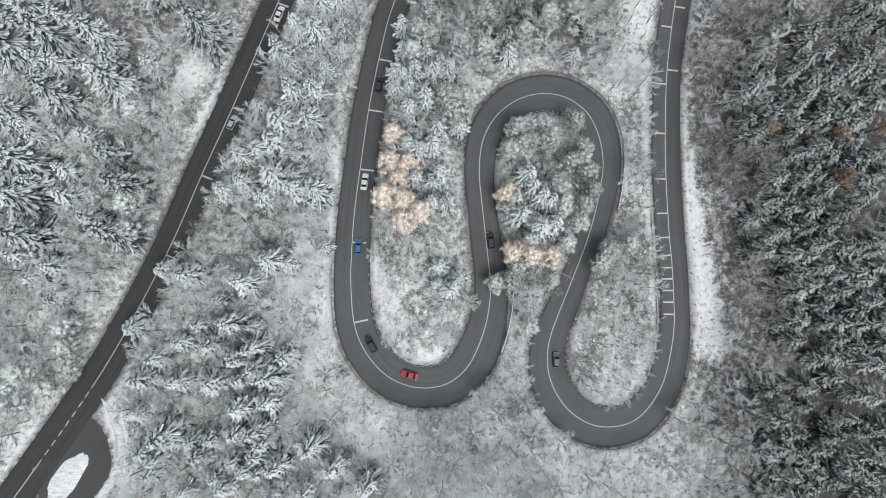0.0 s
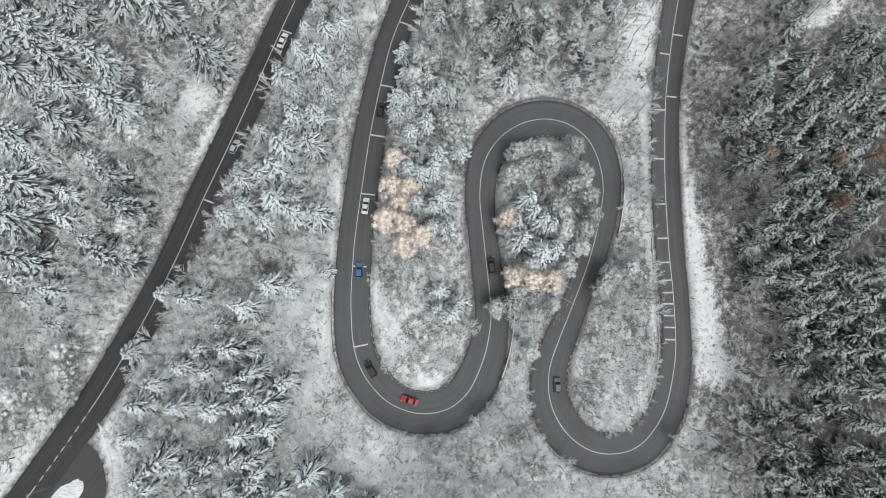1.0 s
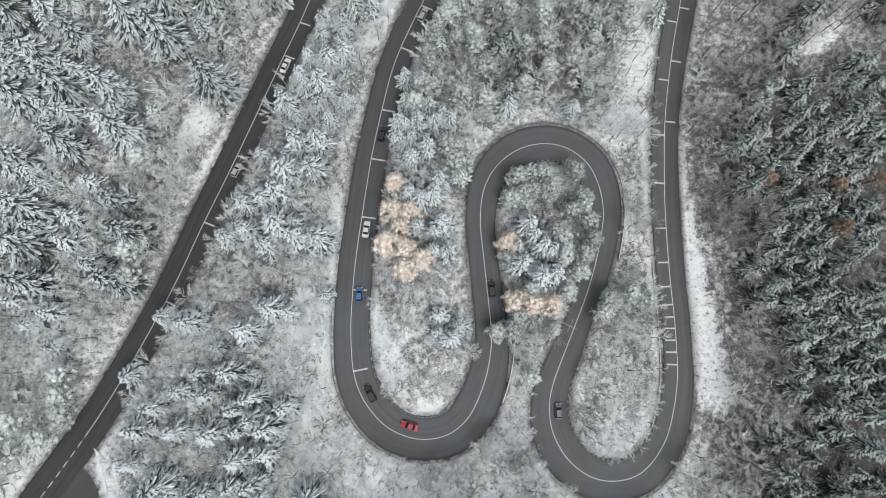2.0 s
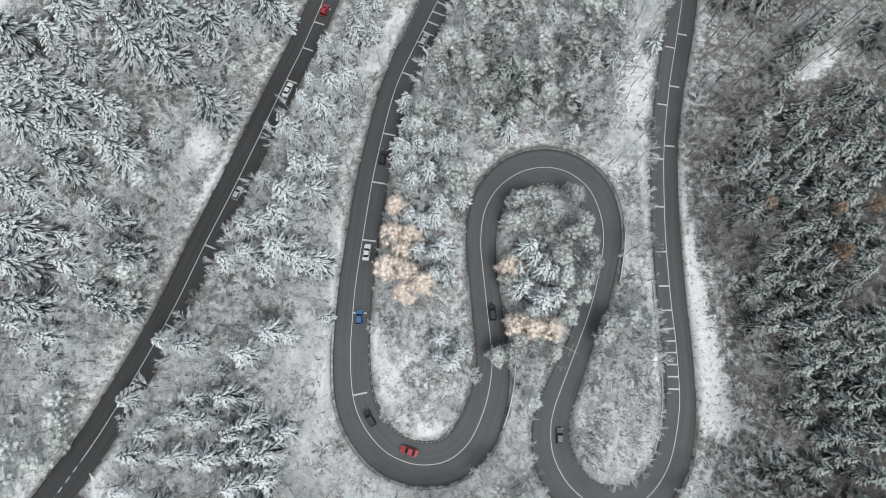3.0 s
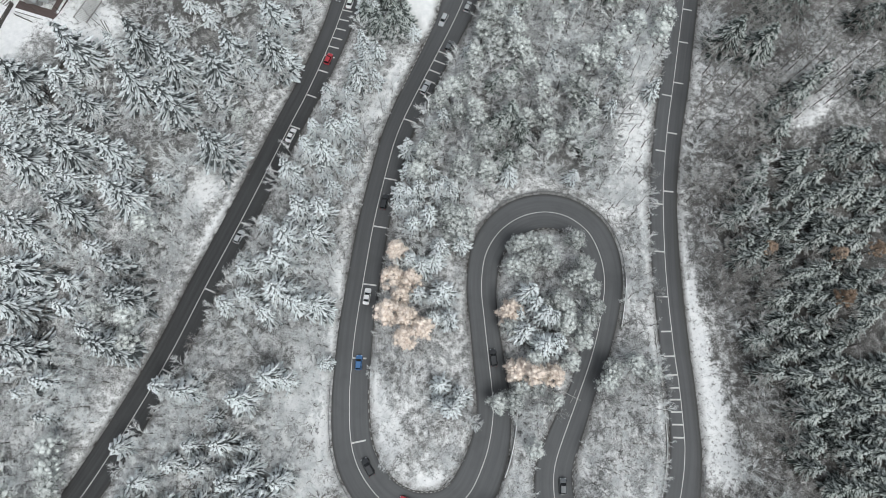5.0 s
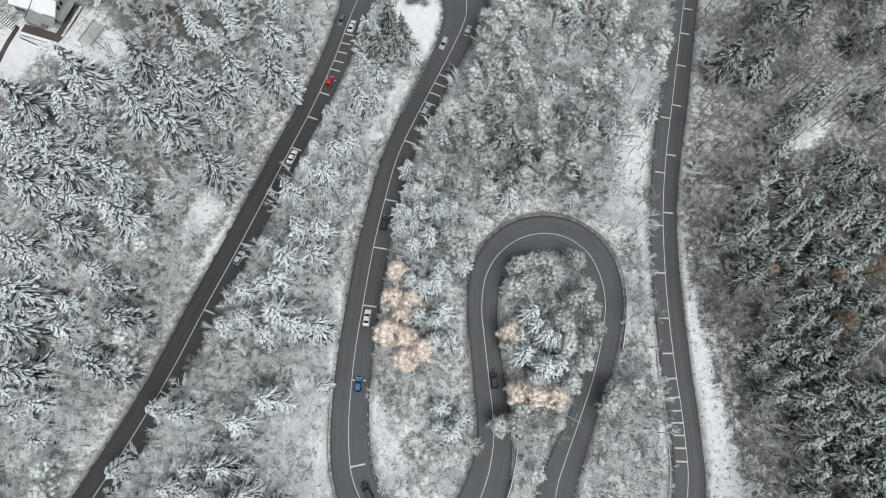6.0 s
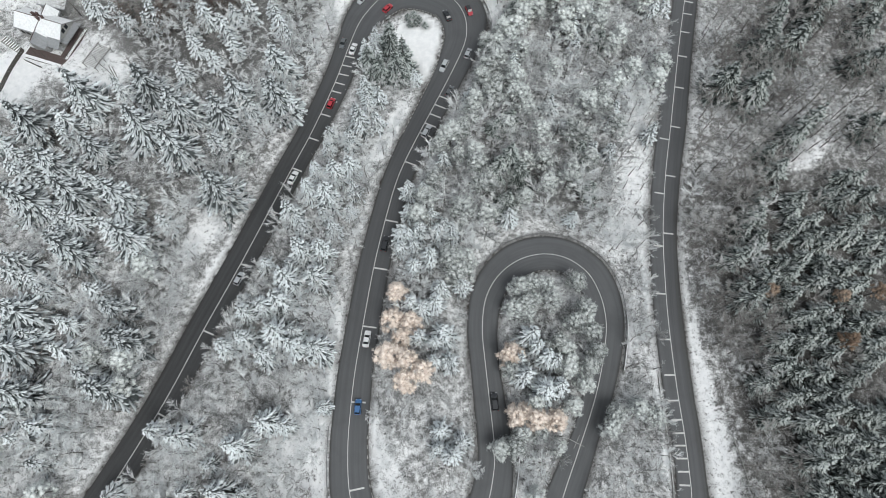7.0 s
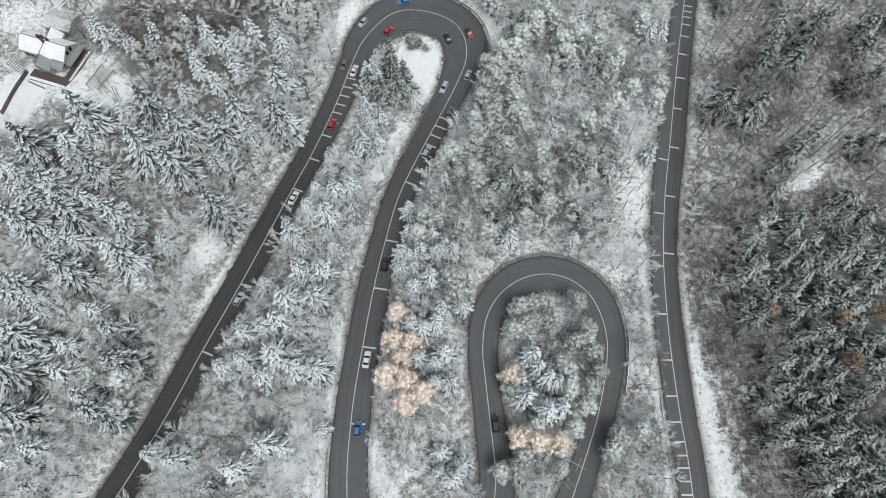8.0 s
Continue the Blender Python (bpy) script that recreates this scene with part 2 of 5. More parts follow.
LINE_THIRD = [(37.0, -28.7), (42.2, -29.8), (48.0, -28.8), (52.6, -25.5), (56.8, -19.4), (59.3, -11.7), (60.7, -4.0), (60.95, 3.0),
              (60.9, 12.0), (60.5, 21.0), (60.35, 35.8), (60.7, 48.3), (62.0, 65.9), (64.9, 84.3), (68.5, 101.0), (71.5, 115.2), (74.0, 127.0),
              (76.1, 136.5), (79.0, 148.8), (81.5, 159.6), (86.0, 178.0)]


def spline(points, step):
    """An even polyline along a smooth curve through the points."""
    p = np.array([points[0], *points, points[-1]], float)
    out = []
    for i in range(1, len(p) - 2):
        a, b, c, d = p[i - 1], p[i], p[i + 1], p[i + 2]
        for t in np.linspace(0, 1, 24, endpoint=False):
            out.append(0.5 * (2 * b + (c - a) * t + (2 * a - 5 * b + 4 * c - d) * t**2 + (3 * b - a - 3 * c + d) * t**3))
    out = np.array([*out, p[-2]])
    s = np.concatenate([[0], np.cumsum(np.linalg.norm(np.diff(out, axis=0), axis=1))])
    at = np.arange(0, s[-1], step)
    return np.stack([np.interp(at, s, out[:, k]) for k in (0, 1)], 1), at


STEP = 1.0
LINE, AT = spline(LINE_VALLEY + LINE_FIRST + LINE_SECOND + LINE_THIRD, STEP)
AT = AT - AT[np.linalg.norm(LINE - LINE_VALLEY[1], axis=1).argmin()]
AT = AT * 835.9 / AT[np.linalg.norm(LINE - LINE_THIRD[-2], axis=1).argmin()]
AHEAD = np.gradient(LINE, axis=0)
AHEAD /= np.linalg.norm(AHEAD, axis=1)[:, None]
LEFTWARD = np.stack([-AHEAD[:, 1], AHEAD[:, 0]], 1)
# metres along, width to the left, width to the right
WIDTHS = np.array([(-40, 4.6, 4.2), (20, 4.8, 4.3), (70, 4.6, 4.0), (110, 4.8, 4.0), (150, 4.6, 3.9), (184, 4.2, 4.8), (198, 4.4, 5.0), (212, 6.6, 7.6),
                   (222, 7.2, 9.6), (240, 7.6, 9.6), (252, 7.2, 8.4), (264, 4.8, 6.9), (275, 4.4, 5.4), (290, 4.4, 5.0), (315, 4.3, 4.3), (345, 4.4, 4.5),
                   (385, 5.0, 4.5), (410, 5.7, 4.9), (430, 5.7, 5.2), (445, 5.2, 6.0), (460, 4.3, 4.8), (485, 4.0, 3.6), (500, 4.1, 4.4), (518, 5.3, 5.2),
                   (545, 5.5, 4.8), (565, 4.5, 4.0), (585, 3.9, 2.9), (605, 4.8, 4.6), (618, 5.4, 5.6), (640, 5.2, 4.9), (656, 4.0, 4.9), (675, 3.5, 4.1),
                   (700, 3.7, 4.2), (740, 3.8, 3.9), (775, 3.9, 4.7), (830, 3.8, 4.2), (900, 3.8, 4.2)])
WIDE_L, WIDE_R = (np.interp(AT, WIDTHS[:, 0], WIDTHS[:, k]) for k in (1, 2))


def along(s, off):
    """The place off metres to the left of the line, s metres along it, and the way's turn in degrees."""
    i = min(max(np.interp(s, AT, np.arange(len(AT))), 0), len(AT) - 1)
    p, d = ([np.interp(i, np.arange(len(AT)), a[:, k]) for k in (0, 1)] for a in (LINE, AHEAD))
    return p[0] - d[1] * off, p[1] + d[0] * off, math.degrees(math.atan2(d[1], d[0]))


def road_gap(x, y):
    """Metres from places to the nearest edge of the asphalt (negative on it)."""
    x, y = np.atleast_1d(np.asarray(x, float)), np.atleast_1d(np.asarray(y, float))
    best = np.full(len(x), 1e9)
    for k in range(0, len(x), 4000):
        d = np.stack([x[k:k + 4000], y[k:k + 4000]], 1)[:, None] - LINE[None, ::2]
        far = np.linalg.norm(d, axis=2)
        left = (d * LEFTWARD[None, ::2]).sum(2) > 0
        best[k:k + 4000] = (far - np.where(left, WIDE_L[None, ::2], WIDE_R[None, ::2])).min(1)
    lay = np.maximum(np.hypot((x + 95.0) / 9.6, (y + 40.0) / 14.2) - 1, -1) * 9.6
    return np.minimum(best, lay)


def swell(x, y):
    return 0.9 * np.sin(0.061 * x + 1.3 + 0.8 * np.sin(0.043 * y)) + 0.7 * np.sin(0.083 * y + 0.4 * np.sin(0.07 * x)) + 0.25 * np.sin(0.31 * x + 0.27 * y) + 0.2 * np.sin(0.43 * y - 0.36 * x)


def ground_z(x, y, gap=None):
    gap = road_gap(x, y) if gap is None else gap
    k = np.clip((gap - 1.0) / 9.0, 0, 1)
    k = k * k * (3 - 2 * k)
    return k * (0.9 + 0.8 * swell(np.asarray(x, float), np.asarray(y, float))) - 0.03


# open snow: x, y, half length, half width, turn, cover
SNOWY = [(-68, 67, 10, 3.6, 62, 0.77), (-62, 57, 9, 2.4, 60, 0.76), (66.9, 35, 8, 1.2, 90, 0.76), (67.6, 22, 9, 1.9, 91, 0.76), (68.6, 10, 9, 2.8, 94, 0.76), (69.6, 0, 9, 3.5, 96, 0.73), (70.2, -7, 6, 3.8, 100, 0.66), (66.2, 55, 12, 0.8, 87, 0.68), (68.4, 78, 14, 0.8, 80, 0.66), (74.6, 106, 16, 0.9, 78, 0.64),
         (-14, -2, 8, 3.4, 100, 0.72), (-17.8, 8, 8, 1.6, 100, 0.86), (-16, -7, 5, 2, 120, 0.82), (-5, -12.2, 6, 1.6, 10, 0.86), (-7.5, 133, 12, 7.6, 75, 1.3), (-3, 126, 8, 3.0, 65, 1.2)]
SNOWY_MORE = [(-137, 117, 12, 7, 70, 1.2), (-134, 153, 16, 8, 20, 0.68), (-108, 118, 9, 7, 40, 0.78), (-118, 125, 10, 8, 30, 0.72), (-110, 118, 8, 6, 30, 0.75), (-83.5, -36, 11, 2.2, 105, 1.3), (-19, 95, 16, 1.8, 65, 0.82),
              (52, 72, 12, 4.5, 70, 0.73), (55.5, 90, 14, 4.5, 80, 0.74), (56, 58, 12, 1.4, 88, 0.74), (60, 112, 12, 3.4, 78, 0.72), (55.6, 22, 24, 1.0, 90, 0.70), (48.6, 42, 9, 0.9, 95, 0.86), (-29.0, 30, 14, 2.4, 92, 0.74), (-31, 2, 16, 4, 90, 0.76), (-27, -24, 14, 5, 125, 0.70), (112, 106, 10, 5, 20, 0.69),
              (108, 93, 8, 4, 50, 0.68), (46, -6, 18, 9, 85, 0.49), (-18, -36, 18, 10, 0, 0.75), (-37, -4, 26, 7, 88, 0.72), (18, -28, 10, 5, 0, 0.68), (-113, -38, 10, 4, 55, 0.74), (6, 168, 30, 5, 0, 0.75), (13.5, 147, 9, 2.2, 115, 1.1), (-37, 146, 14, 3, 65, 0.75), (70, -38, 9, 6, 20, 0.54)]


def snow_depth(x, y):
    wander = 5 * np.sin(0.11 * y) + 3 * np.sin(0.37 * y + 0.2 * x)
    d = 0.50 - 0.03 * np.clip((-36 + 0.5 * wander - x) / 10, 0, 1) - 0.11 * np.clip((x - 62) / 8, 0, 1) - 0.10 * np.clip((x + wander - 82) / 9, 0, 1)
    d = d + 0.16 * np.clip((y - 78) / 20, 0, 1) * np.clip((x - 66) / 10, 0, 1)
    d = d + 0.09 * np.clip((24 - y) / 30, 0, 1) * np.clip((-16 - x) / 10, 0, 1)
    d = d + 0.16 * np.clip((-4 - y) / 14, 0, 1) * np.clip((x + 26) / 10, 0, 1) * np.clip((64 - x) / 8, 0, 1)
    d = d - 0.13 * np.clip((x + 132) / 12, 0, 1) * np.clip((-60 - x) / 10, 0, 1) * np.clip((y - 66) / 16, 0, 1) - 0.22 * np.clip((y - 112) / 12, 0, 1) * np.clip((x + 106) / 8, 0, 1) * np.clip((-40 - x) / 8, 0, 1)
    d = d - 0.24 * np.exp(-((x - 28.2) ** 2 + (y - 79.0) ** 2) / 50) - 0.16 * np.exp(-((x - 36.2) ** 2 + (y - 74.0) ** 2) / 40)
    for cx, cy, a, b, turn, deep in SNOWY + SNOWY_MORE:
        c, s = math.cos(radians(turn)), math.sin(radians(turn))
        u, v = ((x - cx) * c + (y - cy) * s) / a, ((y - cy) * c - (x - cx) * s) / b
        k = np.clip((1.45 - np.hypot(u, v)) / 0.7, 0, 1)
        d = np.maximum(d, d + (deep - d) * k * k * (3 - 2 * k))
    return d


# ---- ground ----
def make_ground():
    xs = np.concatenate([[-3000, -1200, -600, -350, -240], np.arange(-180, 181, 1.5), [240, 350, 600, 1200, 3000]])
    ys = np.concatenate([[-3000, -1200, -600, -300, -150], np.arange(-80, 206, 1.5), [260, 400, 700, 1300, 3000]])
    gx, gy = (a.ravel() for a in np.meshgrid(xs, ys))
    gap = road_gap(gx, gy)
    z = ground_z(gx, gy, gap)
    nx, ny = len(xs), len(ys)
    i = (np.arange(ny - 1)[:, None] * nx + np.arange(nx - 1)[None]).ravel()
    me = bpy.data.meshes.new("ground")
    me.from_pydata(np.stack([gx, gy, z], 1).tolist(), [], np.stack([i, i + 1, i + 1 + nx, i + nx], 1).tolist())
    me.attributes.new("snow", "FLOAT", "POINT").data.foreach_set("value", snow_depth(gx, gy))
    me.attributes.new("leafy", "FLOAT", "POINT").data.foreach_set("value", np.clip((gx - 62) / 8, 0, 1) * (0.85 - 0.5 * np.clip((gy - 80) / 20, 0, 1)) + 0.45 * np.clip(np.sin(gx * 0.09) * np.sin(gy * 0.075 + 1.0), 0, 1) * (gx < 62))
    me.attributes.new("verge", "FLOAT", "POINT").data.foreach_set("value", np.clip(1.5 - gap, 0, 1))
    me.materials.append(MAT_GROUND)
    me.shade_smooth()
    return tagged(new("ground", me), "snow-dusted forest floor with brown leaf litter and dry grass", "ground", kind="structure")


ground = make_ground()


# ---- road ----
def strip(s, s0, s1, off0, off1, z, thick=0.0, step=1.0):
    """A ribbon that follows the road between two distances to the left of its line."""
    at = np.append(np.arange(s0, s1, step), s1)
    v = []
    for a in at:
        for off in (off0, off1):
            x, y, _ = along(a, off)
            v.append((x, y, z))
    n = len(at)
    f = [(2 * k, 2 * k + 2, 2 * k + 3, 2 * k + 1) if off0 > off1 else (2 * k, 2 * k + 1, 2 * k + 3, 2 * k + 2) for k in range(n - 1)]
    f = [t[::-1] for t in f]
    if thick:
        v += [(x, y, h - thick) for x, y, h in v[:2 * n]]
        m = 2 * n
        f += [(2 * k, 2 * k + 2, m + 2 * k + 2, m + 2 * k) for k in range(n - 1)] + [(2 * k + 3, 2 * k + 1, m + 2 * k + 1, m + 2 * k + 3) for k in range(n - 1)]
        f += [(0, 1, m + 1, m), (2 * n - 1, 2 * n - 2, m + 2 * n - 2, m + 2 * n - 1)]
    s.add(v, f)


ROAD_Z = 0.10


def make_road():
    cols = np.array([-1.0, -0.93, -0.84, -0.74, -0.6, -0.2, 0.0, 0.2, 0.6, 0.84, 0.93, 1.0])
    v, uv, edge, wet = [], [], [], []
    for i in range(len(LINE)):
        for c in cols:
            off = c * (WIDE_L[i] if c > 0 else WIDE_R[i])
            p = LINE[i] + LEFTWARD[i] * off
            v.append((p[0], p[1], ROAD_Z - (0.10 if abs(c) == 1 else 0.0)))
            uv.append((off, AT[i]))
            muddy = float(np.interp(AT[i], (640, 665, 745, 765), (0, 1, 1, 0))) if c < -0.7 else 0.0
            edge.append(1.0 if abs(c) == 1 else max(0.65, 0.95 * muddy) if abs(c) > 0.9 else 0.5 * muddy)
            wet.append(float(np.interp(AT[i], (150, 205, 268, 292, 340, 390), (1.0, 0.15, 0.1, 0.55, 0.45, 0.0))) + (float(np.interp(AT[i], (665, 720), (0, 0.42))) if c < -0.1 else 0.0))
    n = len(cols)
    f = [(i * n + k, i * n + k + 1, (i + 1) * n + k + 1, (i + 1) * n + k)[::-1] for i in range(len(LINE) - 1) for k in range(n - 1)]
    me = bpy.data.meshes.new("road")
    me.from_pydata(v, [], f)
    for name, vals in (("edge", edge), ("wet", wet)):
        me.attributes.new(name, "FLOAT", "POINT").data.foreach_set("value", vals)
    layer = me.uv_layers.new(name="road")
    for loop in me.loops:
        layer.data[loop.index].uv = uv[loop.vertex_index]
    me.materials.append(MAT_ASPHALT)
    me.shade_smooth()
    me.update()
    return tagged(new("road", me), "winding dark asphalt mountain road with white markings", "road", kind="structure")


road = make_road()
MARK_Z = ROAD_Z + 0.012
s = Shape()
strip(s, 33, float(AT[-1]) - 2, 0.095, -0.095, MARK_Z)
part("centre_line", s, MAT_LINE, road, "thin solid white centre line")
s = Shape()
strip(s, -20, 11.5, 0.12, -0.12, MARK_Z)
part("centre_line", s, MAT_LINE, road)
for k in range(7):
    s = Shape()
    strip(s, 12.8 + k * 2.9, 14.5 + k * 2.9, 0.12, -0.12, MARK_Z)
    part("line_dash", s, MAT_LINE, road)
BARS_VALLEY = [72.1, 95.3, 115.8, 133.3, 148.0, 159.1, 168.0, 173.4, 176.8, 180.0, 183.4, 186.8, 190.3]
BARS_FIRST = [283.6, 287.0, 290.6, 294.2, 297.9, 308.7, 328.3, 343.0, 359.7, 379.7, 401.1]
BARS_UP = [740.1, 758.7, 775.8, 790.3, 802.4, 812.1, 819.7, 824.8, 828.1, 830.6, 833.0]
BARS_DOWN = [673.0, 676.2, 679.3, 682.4, 685.4, 688.7, 693.5, 700.0, 709.4, 722.0, 736.0, 752.5, 770.9]
SPEED_BARS = [(a, -1, 3.1) for a in BARS_VALLEY] + [(a, 1, 3.6) for a in BARS_FIRST] + [(a, -1, 2.75) for a in BARS_UP] + [(a, 1, 2.7) for a in BARS_DOWN]
for a, side, long in SPEED_BARS:
    s = Shape()
    x, y, turn = along(a, side * (0.14 + long / 2))
    box(s, -0.21, 0.21, -long / 2, long / 2, 0, 0.008)
    part("speed_bar", s, MAT_LINE, road).matrix_basis = pose(x, y, MARK_Z - 0.003, 0, 0, turn)


# ---- layby with its snow islet and ploughed bank ----
def mound(name, cx, cy, a, b, turn, high, mat, label, category, z=ROAD_Z - 0.02, rings=6, sides=56, seed=1):
    """A low heap with an uneven rim."""
    r = random.Random(seed)
    rim = [1 + 0.07 * math.sin(3 * k * math.tau / sides + seed) + 0.03 * math.sin(7 * k * math.tau / sides) + r.uniform(-0.035, 0.035) for k in range(sides)]
    v, f = [(0, 0, high)], []
    for j in range(1, rings + 1):
        u = j / rings
        v += [(a * u * rim[k] * math.cos(k * math.tau / sides), b * u * rim[k] * math.sin(k * math.tau / sides),
               high * (1 - u * u) + (r.uniform(-0.05, 0.05) if j < rings else -0.08)) for k in range(sides)]
    f += [(0, 1 + k, 1 + (k + 1) % sides) for k in range(sides)]
    for j in range(rings - 1):
        p, q = 1 + j * sides, 1 + (j + 1) * sides
        f += [(p + k, q + k, q + (k + 1) % sides, p + (k + 1) % sides) for k in range(sides)]
    s = Shape()
    s.add(v, f)
    ob = tagged(new(name, s.mesh(name, mat, smooth=True)), label, category)
    ob.matrix_basis = pose(cx, cy, z, 0, 0, turn)
    return ob


def make_layby():
    v = []
    for k in range(48):
        t = k * math.tau / 48
        v.append((-95 + 9.6 * math.cos(t), -40 + 14.2 * math.sin(t), ROAD_Z - 0.03))
    me = bpy.data.meshes.new("layby")
    me.from_pydata(v, [], [tuple(range(48))])
    layer = me.uv_layers.new(name="road")
    for loop in me.loops:
        p = me.vertices[loop.vertex_index].co
        layer.data[loop.index].uv = (p.x * 0.8 - p.y * 0.6, p.x * 0.6 + p.y * 0.8)
    me.attributes.new("wet", "FLOAT", "POINT").data.foreach_set("value", [0.45] * 48)
    me.attributes.new("edge", "FLOAT", "POINT").data.foreach_set("value", [0.3] * 48)
    me.materials.append(MAT_ASPHALT)
    tagged(new("layby", me), "dark wet asphalt layby beside the road", "layby", kind="structure")


make_layby()
mound("snow_islet", -96.8, -42.3, 8.2, 3.4, 57, 0.35, MAT_SNOW_OLD, "low snow-covered traffic islet in the layby", "traffic islet", seed=3)
BANK = [(-89.0, -22.0), (-85.6, -26.5), (-83.6, -31.0), (-83.1, -36.0), (-84.6, -41.5), (-88.0, -47.0), (-92.0, -52.0)]
s = Shape()
curve, _ = spline(BANK, 1.0)
rb = random.Random(8)
tube(s, [(x, y, 0.05) for x, y in curve], [0.25] + [min(1.35, 0.35 + 0.16 * k) + rb.uniform(-0.22, 0.22) for k in range(len(curve) - 2)] + [0.5], 8)
s.v = [(x, y, 0.02 + max(z, -0.1) * 0.42) for x, y, z in s.v]
tagged(new("snow_bank", s.mesh("snow_bank", MAT_SNOW_OLD, smooth=True)), "ploughed bank of snow along the layby", "snow bank")


# ---- kerbs, rails and walls along the road ----
def make_guard_rail(s0, s1, side, label):
    """A steel rail on posts, outside the left (1) or right (-1) edge."""
    rail = tagged(new("guard_rail"), label, "guard rail", "roadside guard rails")
    at = np.arange(s0, s1, 1.0)
    off = [side * (float(np.interp(a, WIDTHS[:, 0], WIDTHS[:, 1 if side > 0 else 2])) + 0.55) for a in at]
    x0, y0, _ = along(s0, off[0])
    rail.location = (x0, y0, 0)
    profile = ((0.00, 0.45), (0.06, 0.52), (0.00, 0.60), (0.06, 0.68), (0.00, 0.76), (-0.05, 0.76), (-0.05, 0.45))
    v, f, n = [], [], len(profile)
    for a, o in zip(at, off):
        for d, z in profile:
            x, y, _ = along(a, o - side * d)
            v.append((x - x0, y - y0, z))
    for i in range(len(at) - 1):
        f += [(i * n + k, i * n + (k + 1) % n, (i + 1) * n + (k + 1) % n, (i + 1) * n + k) for k in range(n)]
    s = Shape()
    s.add(v, f)
    part("beam", s, MAT_STEEL, rail)
    s = Shape()
    box(s, -0.07, 0.07, -0.05, 0.05, 0, 0.8)
    me = s.mesh("post", MAT_STEEL)
    for a, o in list(zip(at, off))[::4]:
        x, y, turn = along(a, o + side * 0.12)
        part("post", me, MAT_STEEL, rail).matrix_basis = pose(x - x0, y - y0, -0.05, 0, 0, turn)


make_guard_rail(386, 448, -1, "galvanised guard rail round the outside of the bend")
make_guard_rail(462, 480, -1, "galvanised guard rail beside the middle of the road")
make_guard_rail(506, 560, 1, "galvanised guard rail round the outside of the bend")
make_guard_rail(604, 668, -1, "galvanised guard rail round the outside of the bend")
make_guard_rail(104, 131, -1, "galvanised guard rail beside the dark valley road")
make_guard_rail(226, 256, 1, "galvanised guard rail on the snowy outside of the bend")


def make_kerb(s0, s1, side, label, long=0.9, gap=0.75):
    kerb = tagged(new("kerb"), label, "kerb", kind="structure")
    x0, y0, _ = along(s0, 0)
    kerb.location = (x0, y0, 0)
    s, d = Shape(), Shape()
    box(s, -long / 2, long / 2, -0.11, 0.11, 0, 0.22, 0.94)
    box(d, -gap / 2, gap / 2, -0.10, 0.10, 0, 0.20, 0.94)
    light, dark = s.mesh("kerb_stone", MAT_KERB), d.mesh("kerb_stone", MAT_KERB_DARK)
    a = s0
    while a < s1:
        for me, length in ((light, long), (dark, gap)):
            off = side * (float(np.interp(a, WIDTHS[:, 0], WIDTHS[:, 1 if side > 0 else 2])) - 0.25)
            x, y, turn = along(a + length / 2, off)
            stretch = math.hypot(*(np.subtract(along(a + length, off)[:2], along(a, off)[:2]))) / length
            part("kerb_stone", me, None, kerb).matrix_basis = pose(x - x0, y - y0, ROAD_Z - 0.06, 0, 0, turn) @ Matrix.Diagonal((stretch * 0.97, 1, 1, 1))
            a += length


make_kerb(200, 300, -1, "alternating pale and dark kerb stones round the snowy loop")
make_kerb(404, 440, 1, "alternating kerb stones on the inside of the bend")
make_kerb(388, 404, 1, "weathered kerb stones at the foot of the snowy bank", 0.9, 1.6)
make_kerb(600, 634, 1, "weathered kerb stones on the inside of the bend", 0.9, 1.2)
make_kerb(506, 540, -1, "weathered kerb stones on the inside of the bend", 0.9, 1.2)


def make_parapet(name, s0, s1, side, high, label, cap_half=0.12):
    """A low concrete wall outside the edge, capped with snow."""
    s, cap = Shape(), Shape()
    off = side * (float(np.interp((s0 + s1) / 2, WIDTHS[:, 0], WIDTHS[:, 1 if side > 0 else 2])) + 0.9)
    strip(s, s0, s1, off + 0.18, off - 0.18, high, high + 0.3)
    strip(cap, s0, s1, off + cap_half, off - cap_half, high + 0.08, 0.076)
    wall = tagged(new(name, s.mesh(name, MAT_STONE)), label, "wall")
    part("snow_cap", cap, MAT_SNOW, wall, "thin cap of snow")


make_parapet("parapet_wall", 551, 566, 1, 0.6, "low concrete parapet capped with snow")
make_parapet("parapet_wall", 448, 462, -1, 0.6, "low concrete parapet beside the bend")
make_parapet("parapet_wall", 226, 258, 1, 0.35, "low roadside wall buried in snow round the loop")
make_parapet("retaining_wall", 655, 700, 1, 0.3, "low grey retaining wall beside the road", 0.03)


# ---- cars ----
def loft(s, rings):
    """Skins closed rings of equal count and caps both ends."""
    n = len(rings[0])
    f = [(i * n + k, i * n + (k + 1) % n, (i + 1) * n + (k + 1) % n, (i + 1) * n + k) for i in range(len(rings) - 1) for k in range(n)]
    f += [tuple(range(n))[::-1], tuple((len(rings) - 1) * n + k for k in range(n))]
    s.add([p for r in rings for p in r], f)


def body_ring(x, w, z0, z1):
    return [(x, -w * 0.9, z0), (x, -w, z0 + 0.12), (x, -w, z1 - 0.16), (x, -w * 0.86, z1), (x, w * 0.86, z1), (x, w, z1 - 0.16), (x, w, z0 + 0.12), (x, w * 0.9, z0)][::-1]


